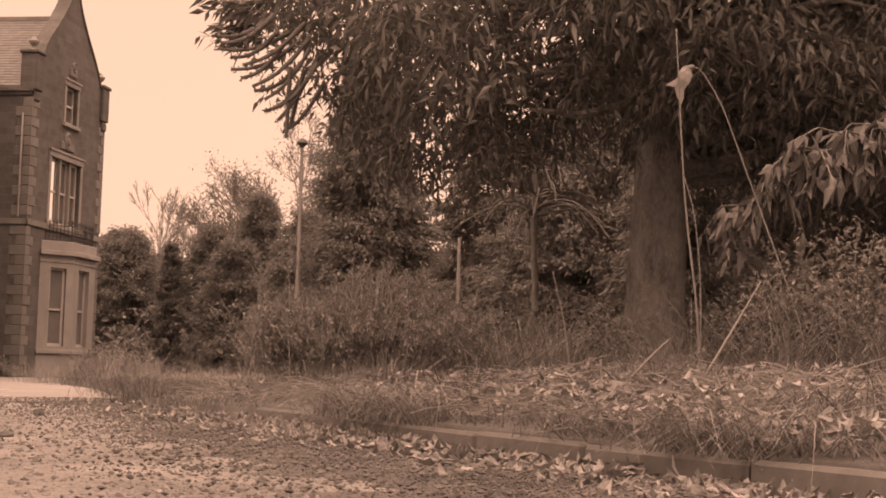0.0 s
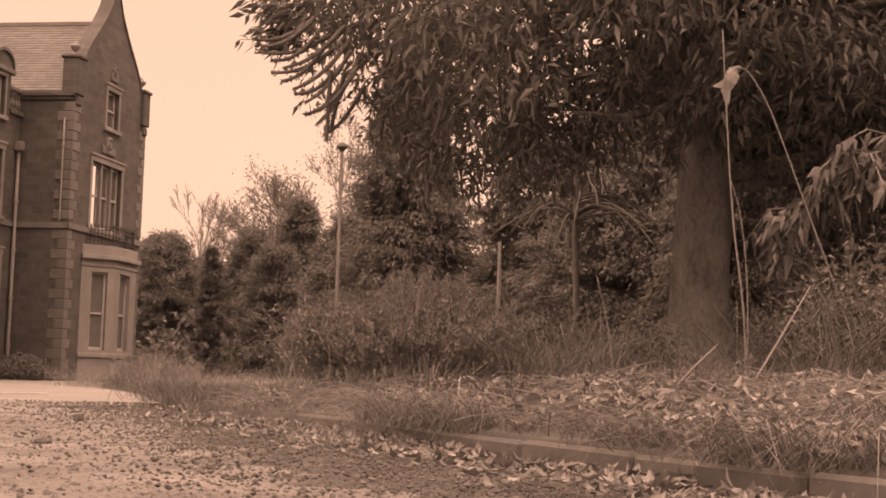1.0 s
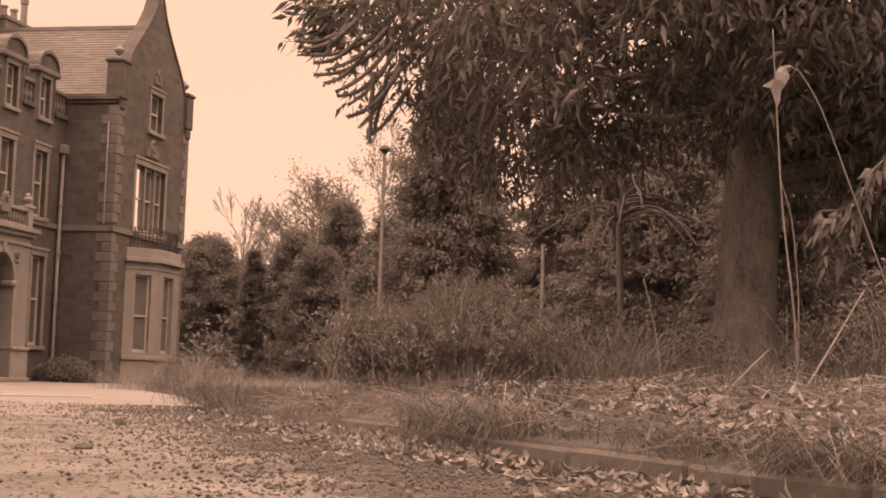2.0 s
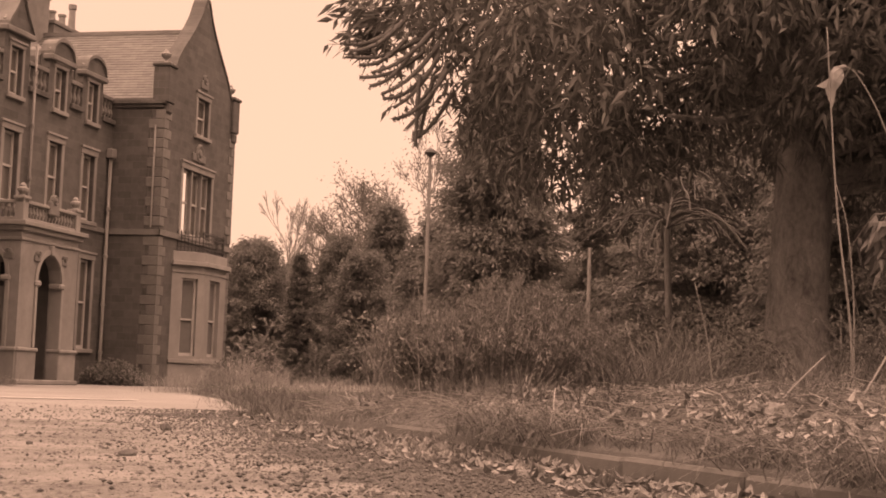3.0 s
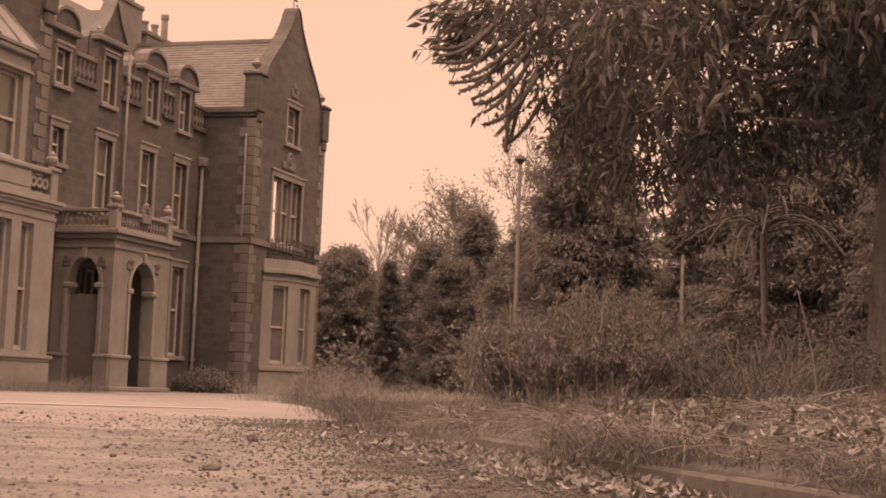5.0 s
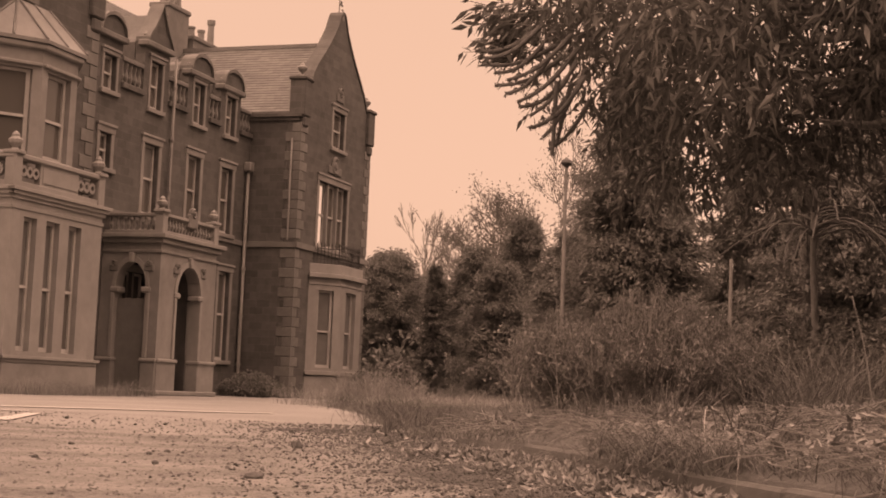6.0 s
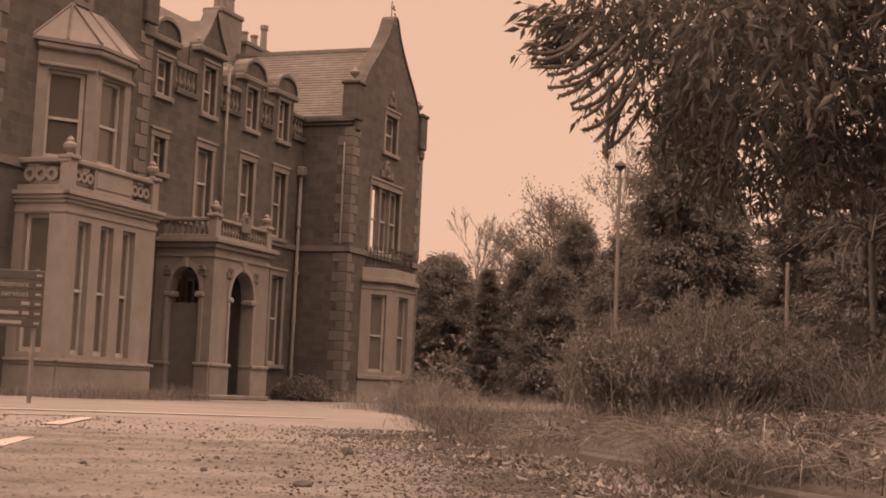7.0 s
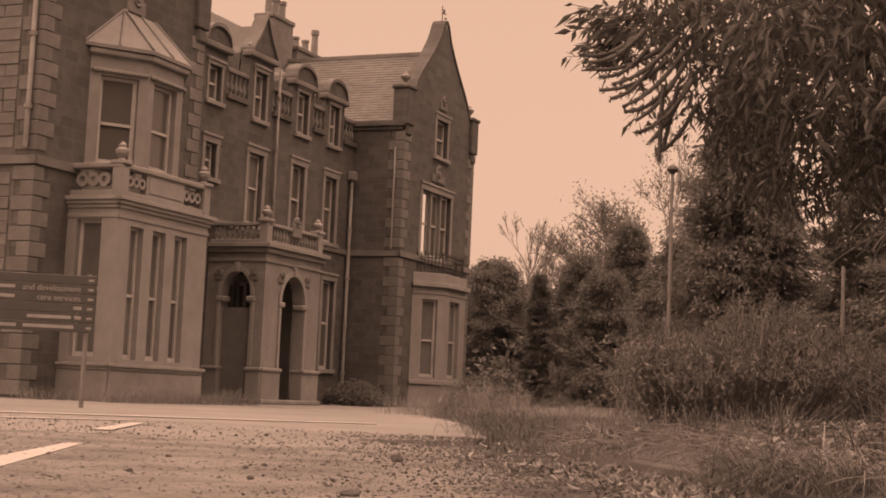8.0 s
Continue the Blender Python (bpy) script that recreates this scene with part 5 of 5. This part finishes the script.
# long dry straws lying crosswise over the weeds
rng = np.random.default_rng(97)
verts, faces = [], []
for _ in range(2400):
    y = rng.uniform(3.8, 12)
    x = kerb_x(y) + 0.05 + 3.4 * rng.uniform() ** 1.3
    z = verge_z(x, y) + rng.uniform(0.02, 0.11)
    t, k = rng.uniform(0, 2 * math.pi), rng.normal(0, 0.16)
    L = rng.uniform(0.08, 0.36)
    d = Vector((math.cos(t), math.sin(t), k)) * L
    q = Vector((x, y, z))
    mid = q + d * 0.5 + Vector((0, 0, rng.uniform(0.0, 0.12) * L))
    s = d.cross(Vector((0, 0, 1))).normalized() * rng.uniform(0.0014, 0.003)
    h = Vector((0, 0, rng.uniform(0.0014, 0.003)))
    i = len(verts)
    for w in (s, h):
        for p in (q, mid, q + d):
            verts += [tuple(p - w), tuple(p + w)]
    for o in (0, 6):
        faces += [(i + o, i + o + 1, i + o + 3, i + o + 2), (i + o + 2, i + o + 3, i + o + 5, i + o + 4)]
tagged(raw("straw", verts, faces, M_STRAW_PALE), "long dry straws lying crosswise over the verge", "straw", kind="stuff")

TUFT = "arching tussock of dry straw-coloured grass"
for k, (x, y, h, w, c) in enumerate(((-2.9, 31, 0.85, 0.28, 380), (-2.2, 32, 0.75, 0.25, 300), (-3.9, 30, 0.5, 0.3, 260), (-1.5, 30, 0.5, 0.25, 200), (-0.6, 27, 0.45, 0.25, 200),
                                     (0.95, 8.6, 0.3, 0.12, 200), (1.75, 9.6, 0.36, 0.12, 160), (2.1, 10.6, 0.55, 0.16, 220), (2.4, 11.0, 0.7, 0.15, 220), (1.25, 7.2, 0.28, 0.14, 220), (0.75, 9.8, 0.32, 0.16, 240),
                                     (2.7, 8.4, 0.35, 0.15, 160), (3.3, 7.8, 0.35, 0.2, 160), (0.35, 11.0, 0.3, 0.15, 160), (2.9, 9.8, 0.42, 0.15, 160), (3.9, 8.8, 0.4, 0.2, 200))):
    tussock(x, y, max(0.02, verge_z(x, y)) - 0.01, h, w, c, 200 + k, M_STRAW_PALE if y > 25 else M_STRAW if k % 3 else M_STRAW_DARK, TUFT)
for k in range(34):
    y = 12.5 + k * 0.62
    x = kerb_x(y) + 0.1 + random.uniform(-0.45, 0.5)
    tussock(x, y, max(0.0, verge_z(x, y) if x > kerb_x(y) + 0.1 else 0.0) - 0.01, random.uniform(0.14, 0.34), random.uniform(0.1, 0.26), 80, 320 + k, M_STRAW_DARK if k % 2 else M_STRAW, "low dry tussock at the verge's ragged edge", 0.9)
# tall withered stalks tangled below the chestnut
for k, (x, y, h) in enumerate(((3.35, 9.2, 0.75), (3.7, 8.9, 0.85), (4.1, 9.4, 1.0), (4.5, 9.2, 1.05), (3.2, 8.2, 0.55), (4.0, 8.3, 0.7), (4.75, 9.7, 1.15), (3.6, 10.2, 0.8), (2.9, 11.6, 0.7), (2.6, 12.2, 0.75))):
    tussock(x, y, verge_z(x, y) - 0.01, h, 0.22, 75, 380 + k, M_STRAW if k % 2 else M_STRAW_DARK, "tall withered stalks tangled among the weeds", 0.95)
# overhanging tufts that fall across the kerb
for k, (x, y) in enumerate(((0.6, 6.75), (0.68, 6.55), (0.74, 6.4), (0.78, 6.25), (0.52, 6.95), (0.46, 7.1), (1.22, 5.0), (1.28, 4.8), (1.3, 4.6), (0.5, 7.6), (1.32, 4.1), (0.7, 6.65), (0.64, 6.85), (0.6, 7.2), (0.56, 7.4), (0.8, 6.1), (1.38, 3.95), (1.44, 3.8), (1.5, 3.65))):
    tussock(x + 0.12, y, 0.11, 0.22, 0.1, 130, 240 + k, M_STRAW, "dry grass hanging over the kerb", 1.7)
# grass along the foot of the mansion
for k in range(26):
    o, s = (0.5 + random.uniform(0, 0.5), -18.4 + k * 0.33) if k < 4 else (1.7 + random.uniform(0, 0.4), -17.6 + (k - 4) * 0.26)
    a = radians(16)
    x, y = -6.758 + o * math.cos(a) + s * math.sin(a), 46.0 - o * math.sin(a) + s * math.cos(a)
    tussock(x, y, 0.0, random.uniform(0.22, 0.42), 0.16, 90, 260 + k, M_STRAW if k % 2 else M_STRAW_PALE, "dry grass at the foot of the mansion's bay")


def seed_head(x, y, z, h, seed):
    rng = np.random.default_rng(seed)
    ob = empty("plume_grass", Matrix.Translation((x, y, z)), "tall grass stalk with a pale feathery plume", "grass", "plume grasses")
    v, f = tube_data([[(0, 0, 0, 0.008), (-0.02, 0, h * 0.6, 0.006), (-0.08, 0, h, 0.003)]], 4)
    raw("stalk", v, f, M_STRAW, ob)
    n = 160
    w = rng.uniform(0, 1, n)
    c = np.stack([-0.05 - 0.05 * w + rng.normal(0, 0.025, n), rng.normal(0, 0.025, n), h * (0.75 + 0.28 * w)], 1)
    v, f = leaf_data(c, rng.normal(0, 0.4, (n, 3)) + [-0.3, 0, 0.8], 0.07, 0.015, rng)
    raw("plume", v, f, M_TWIG_PALE, ob)


seed_head(-1.05, 29, 0.1, 1.0, 301)
seed_head(-0.6, 29, 0.1, 0.75, 302)
seed_head(1.05, 22, 0.2, 2.4, 303)


# ---- long stems, sticks and the pale leaf ----
def stem(name, pts, r, label, category, material=None, leaves=()):
    """A stem through pts; leaves: (place, direction, length, width)."""
    ob = empty(name, Matrix.Translation(pts[0]), label, category, "long stems and sticks on the verge")
    o = Vector(pts[0])
    fine = []
    for a, b in zip(pts, pts[1:]):
        for k in range(4):
            fine.append(Vector(a).lerp(Vector(b), k / 4) - o)
    fine.append(Vector(pts[-1]) - o)
    for _ in range(2):
        fine = [fine[0]] + [(fine[i - 1] + fine[i] * 2 + fine[i + 1]) / 4 for i in range(1, len(fine) - 1)] + [fine[-1]]
    v, f = tube_data([[(*p, r * (1 - 0.6 * i / len(fine))) for i, p in enumerate(fine)]], 6)
    raw("stalk", v, f, material or M_TWIG_PALE, ob, True)
    return ob


s1 = stem("sapling", ((3.06, 9, 0.25), (3.05, 9, 0.8), (2.95, 9, 1.5), (2.9, 9, 2.25), (2.87, 9, 2.75)), 0.0085, "thin bare sapling stem", "sapling")
stem("bramble_stem", ((3.85, 9, 0.3), (3.78, 9, 0.75), (3.45, 9, 1.6), (3.2, 9, 2.25), (3.05, 9, 2.48), (2.98, 9, 2.5)), 0.0065, "long arching bramble stem with a pale leaf at its tip", "bramble")
stem("sapling", ((3.1, 9.1, 0.4), (3.1, 9.1, 1.0), (3.05, 9.1, 1.5), (2.97, 9.1, 1.75)), 0.0055, "thin crooked sapling stem", "sapling")


def dead_leaf():
    bm = bmesh.new()
    rows = ((0.0, 0.012, 0.0), (0.03, 0.03, -0.015), (0.06, 0.045, -0.05), (0.075, 0.042, -0.1), (0.085, 0.034, -0.16), (0.09, 0.02, -0.22), (0.092, 0.002, -0.27))
    prev = None
    for k, (x, w, z) in enumerate(rows):
        ring = [bm.verts.new((-x - w * q + 0.01 * math.sin(k * 2 + q * 3), 0.02 * abs(q) + 0.012 * math.sin(k * 1.7), z + 0.016 * q * (1 if k < 4 else 0))) for q in (-1, -0.4, 0.3, 1)]
        if prev:
            for a in range(3):
                bm.faces.new((prev[a], prev[a + 1], ring[a + 1], ring[a]))
        prev = ring
    side = [bm.verts.new(p) for p in ((-0.06, 0.02, -0.03), (-0.12, 0.03, -0.09), (-0.19, 0.03, -0.135), (-0.11, 0.02, -0.15))]
    bm.faces.new(side)
    m = Matrix.Translation((3.0, 9.0, 2.5))
    ob = part("dead_leaf", bm, M_LITTER)
    ob.matrix_basis = m
    return tagged(ob, "large pale withered leaf hanging from a bramble stem", "leaf")


dead_leaf()
STICK = "dry broken stick leaning in the weeds"
for a, b, r in (((2.55, 7.4, 0.32), (3.05, 7.8, 0.95), 0.008), ((2.0, 7.0, 0.3), (2.35, 7.3, 0.58), 0.007), ((1.75, 8.5, 0.3), (2.25, 8.2, 0.5), 0.006), ((3.2, 6.6, 0.3), (4.0, 7.0, 0.66), 0.006), ((2.6, 6.2, 0.28), (3.3, 6.6, 0.5), 0.006),
                ((0.75, 8.2, 0.15), (0.85, 8.3, 0.38), 0.006), ((1.4, 7.9, 0.28), (2.1, 7.5, 0.33), 0.006), ((2.3, 9.5, 0.3), (2.15, 9.5, 1.1), 0.006)):
    mid = ((a[0] + b[0]) / 2 + 0.02, (a[1] + b[1]) / 2, (a[2] + b[2]) / 2 + 0.03)
    stem("stick", (a, mid, b), r, STICK, "stick")


# ---- leafy branch hanging at the edge of the chestnut's shade ----
def hanging_branch():
    rng = np.random.default_rng(71)
    ob = empty("hanging_branch", Matrix.Translation((4.9, 10.2, 2.57)), "low hanging chestnut branch with large pale leaves", "branch")
    paths, cs, ds = [], [], []
    limb = [Vector((1.4, 0.1, 0.05)), Vector((0.6, 0, -0.05)), Vector((0.0, 0, -0.2)), Vector((-0.6, -0.05, -0.5)), Vector((-1.15, -0.05, -0.95))]
    paths.append([(*p, 0.022 - 0.004 * i) for i, p in enumerate(limb)])
    for k in range(48):
        s = rng.uniform(0.2, 3.99)
        a = limb[int(s)].lerp(limb[int(s) + 1], s % 1)
        e = a + Vector((rng.normal(-0.2, 0.22), rng.normal(0, 0.3), -rng.uniform(0.1, 0.45)))
        m = a.lerp(e, 0.45) + Vector((-0.08, 0, 0.1))
        paths.append([(*a, 0.009), (*m, 0.006), (*e, 0.003)])
        for q in range(11):
            p = a.lerp(m, rng.uniform(0.3, 1)) if q < 4 else m.lerp(e, rng.uniform(0.0, 1.05))
            cs.append(tuple(p))
            ds.append((rng.normal(-0.25, 0.4), rng.normal(-0.2, 0.4), rng.normal(-0.7, 0.3)))
    v, f = tube_data(paths, 5)
    raw("twigwork", v, f, M_TWIG, ob)["kind"] = "stuff"
    v, f = leaf_data(np.array(cs), np.array(ds), 0.19, 0.08, rng, 0.2, 0.2)
    raw("foliage", v, f, M_LEAF_DULL, ob)


hanging_branch()


# ---- fallen leaves, grit and stones ----
def litter(count, place, size, seed, label):
    """Curled fallen leaves, each a bent strip of eight faces."""
    rng = np.random.default_rng(seed)
    verts, faces = [], []
    for _ in range(count):
        x, y, z = place(rng)
        L, W = size * rng.uniform(0.5, 1.25), size * rng.uniform(0.25, 0.5)
        curl, roll = rng.uniform(-0.5, 1.4), rng.uniform(-1.2, 1.2)
        m = Matrix.Translation((x, y, z)) @ Euler((rng.normal(0, 0.32), rng.normal(0, 0.32), rng.uniform(0, 6.28))).to_matrix().to_4x4()
        i = len(verts)
        for k in range(5):
            u = k / 4 - 0.5
            w = W * (0.12, 0.75, 1.0, 0.7, 0.06)[k]
            for q in (-0.5, 0.0, 0.5):
                zz = curl * u * u * L + abs(q) * roll * w * 0.6 + rng.normal(0, 0.003)
                p = m @ Vector((u * L, q * w, zz + 0.012))
                verts.append((p.x, p.y, p.z))
        for k in range(4):
            for q in range(2):
                a = i + k * 3 + q
                faces.append((a, a + 1, a + 4, a + 3))
    return tagged(raw("fallen_leaves", verts, faces, M_LITTER), label, "leaves", kind="stuff")


def at_gutter(rng):
    y = 5.9 + 3.6 * rng.uniform() if rng.uniform() < 0.62 else 2.8 + 4 * rng.uniform()
    d = abs(rng.normal(0, 0.24))
    return kerb_x(y) - 0.05 - d, y, 0.015 + max(0.0, 0.03 - d * 0.2) * rng.uniform()


def on_verge(rng):
    y = 2.4 + 8.3 * rng.uniform()
    x = kerb_x(y) + 0.06 + 2.8 * rng.uniform() ** 1.3
    while noise.noise(Vector((x * 1.6, y * 1.3, 5))) < rng.uniform(-0.25, 0.35):
        y = 2.4 + 8.3 * rng.uniform()
        x = kerb_x(y) + 0.06 + 2.8 * rng.uniform() ** 1.3
    return x, y, verge_z(x, y) + 0.03 + 0.09 * rng.uniform()


def along_edge(rng):
    y = 8 + 6 * rng.uniform()
    return kerb_x(y) - 0.1 + rng.normal(0, 0.3), y, 0.02


litter(2200, at_gutter, 0.09, 401, "drift of curled pale leaves in the gutter by the kerb")
litter(2100, on_verge, 0.078, 402, "curled dry leaves scattered over the verge")
litter(220, along_edge, 0.1, 403, "dry leaves along the ragged edge of the asphalt")


def grit(count, place, lo, hi, seed, name, label, material):
    """Loose angular stones."""
    rng = np.random.default_rng(seed)
    base = np.array([(1, 0, 0), (0, 1, 0), (-1, 0, 0), (0, -1, 0), (0, 0, 1), (0, 0, -1)], float)
    tri = np.array([(0, 1, 4), (1, 2, 4), (2, 3, 4), (3, 0, 4), (1, 0, 5), (2, 1, 5), (3, 2, 5), (0, 3, 5)])
    c = np.array([place(rng) for _ in range(count)])
    s = (lo * (hi / lo) ** (rng.uniform(0, 1, count) ** 2.2))[:, None, None]
    v = (base[None] * rng.uniform(0.55, 1.2, (count, 6, 3)) + rng.normal(0, 0.12, (count, 6, 3))) * s * [1.0, 1.0, 0.6] + c[:, None, :]
    f = (tri[None] + np.arange(count)[:, None, None] * 6).reshape(-1, 3)
    return tagged(raw(name, v.reshape(-1, 3), f, material), label, "grit", kind="stuff")


def on_drive(rng):
    y = 3.0 * (16 / 3.0) ** rng.uniform()
    half = 0.34 * y + 0.6
    return rng.uniform(-half * 1.3, min(kerb_x(y) - 0.05, half)), y, 0.008


def by_edge(rng):
    y = 2.8 * (15 / 2.8) ** rng.uniform()
    d = abs(rng.normal(0, 0.75))
    return kerb_x(y) - 0.05 - d, y, 0.014 + 0.018 * max(0.0, 1 - d / 1.3) ** 0.5


grit(15000, on_drive, 0.003, 0.018, 411, "grit", "loose grit scattered over the worn asphalt", M_GRAVEL)
grit(36000, by_edge, 0.0025, 0.014, 412, "gravel", "dark gravel and soil washed along the kerb", M_GRAVEL_DARK)


def stone(x, y, r, seed, flat=0.55, name="stone"):
    bm = bmesh.new()
    bmesh.ops.create_icosphere(bm, subdivisions=2, radius=r)
    for v in bm.verts:
        k = 1 + 0.35 * noise.noise(v.co / r * 0.9 + Vector((seed, 0, 0))) + 0.12 * noise.noise(v.co / r * 3 + Vector((0, seed, 0)))
        v.co = Vector((v.co.x * k * 1.25, v.co.y * k, v.co.z * k * flat))
    ob = part(name, bm, M_ROCK)
    ob.matrix_basis = pose(x, y, r * flat * 0.55 + 0.006, 0, 0, seed * 40)
    return tagged(ob, "dark rough stone lying on the asphalt", "stone", "stones on the asphalt")


stone(-1.03, 6.32, 0.037, 1)
stone(-1.3, 9.45, 0.035, 2, 0.9)
rs = random.Random(17)
for k in range(26):
    y = 4.8 * (14 / 4.8) ** rs.random()
    x = rs.uniform(-0.33 * y, kerb_x(y) - 0.3)
    stone(x, y, rs.uniform(0.008, 0.02), 3 + k, 0.7)


# ---- broken dark soil patch and worn line markings ----
def patch(name, pts, z, material, label, category, kind="structure"):
    bm = bmesh.new()
    bm.faces.new([bm.verts.new((x, y, z)) for x, y in pts])
    r = bmesh.ops.extrude_face_region(bm, geom=bm.faces[:])
    for v in r["geom"]:
        if isinstance(v, bmesh.types.BMVert):
            v.co.z += 0.004
    bmesh.ops.recalc_face_normals(bm, faces=bm.faces)
    return tagged(part(name, bm, material), label, category, kind=kind)


LINE = "worn white parking line on the asphalt"
patch("line_marking", ((-2.75, 6.85), (-3.42, 9.8), (-3.52, 9.75), (-2.98, 6.95)), 0.008, M_LINE, LINE, "line")
patch("line_marking", ((-4.2, 12.6), (-4.72, 15.1), (-4.86, 15.1), (-4.38, 12.6)), 0.008, M_LINE, LINE, "line")
patch("line_marking", ((-7.5, 13.4), (-5.1, 15.9), (-5.2, 16.1), (-7.6, 13.7)), 0.008, M_LINE, LINE, "line")
patch("line_marking", ((-9.5, 15.0), (-3.1, 19.9), (-3.15, 20.3), (-9.6, 15.5)), 0.008, M_LINE, LINE, "line")


# ---- direction sign before the mansion ----
def build_sign():
    sign = empty("direction_sign", pose(-7.82, 22.0, 0, 0, 0, 14), "dark direction sign with pale worn lettering on two posts", "sign")
    for x in (-0.12, -2.35):
        bm = bmesh.new()
        turned(bm, [(0.035, -0.2), (0.035, 2.02)], x, 0.06, 8)
        part("post", bm, M_PIPE, sign)
    z = 2.0
    words = ((), ("and development",), ("care services",), (), (), ())
    for k in range(6):
        h = 0.145
        bm = bmesh.new()
        box(bm, -2.5, 0.0 if k < 5 else -0.06, -0.012, 0.02, z - h, z - 0.006, 0.006)
        plank = part("panel", bm, M_SIGN, sign)
        if words[k]:
            cu = bpy.data.curves.new("text", "FONT")
            cu.body, cu.size, cu.extrude, cu.align_x = words[k][0], 0.125, 0.002, "RIGHT"
            tmp = bpy.data.objects.new("text", cu)
            me = bpy.data.meshes.new_from_object(tmp)
            bpy.data.objects.remove(tmp)
            me.materials.append(M_LETTER)
            t = new("lettering", me)
            t.parent = plank
            t.matrix_local = pose(-0.22, -0.015, z - h + 0.035, 90, 0, 0)
            spans = [(-1.5, -1.2), (-2.2, -1.6)]
        else:
            spans = [(), (), (), ((-2.4, -2.0), (-1.9, -1.75), (-1.65, -1.5), (-0.32, -0.2)), ((-1.0, -0.35), (-0.3, -0.2)), ((-2.3, -1.75), (-1.65, -1.15), (-1.05, -0.3))][k]
        for a, b in spans:
            bm = bmesh.new()
            box(bm, a, b, -0.018, -0.0135, z - h + 0.05, z - h + 0.1)
            part("text_bar", bm, M_LETTER, plank)
        bm = bmesh.new()
        box(bm, -0.12, -0.04, -0.018, -0.0135, z - h + 0.05, z - h + 0.085)
        part("arrow", bm, M_LETTER, plank)
        z -= h


build_sign()
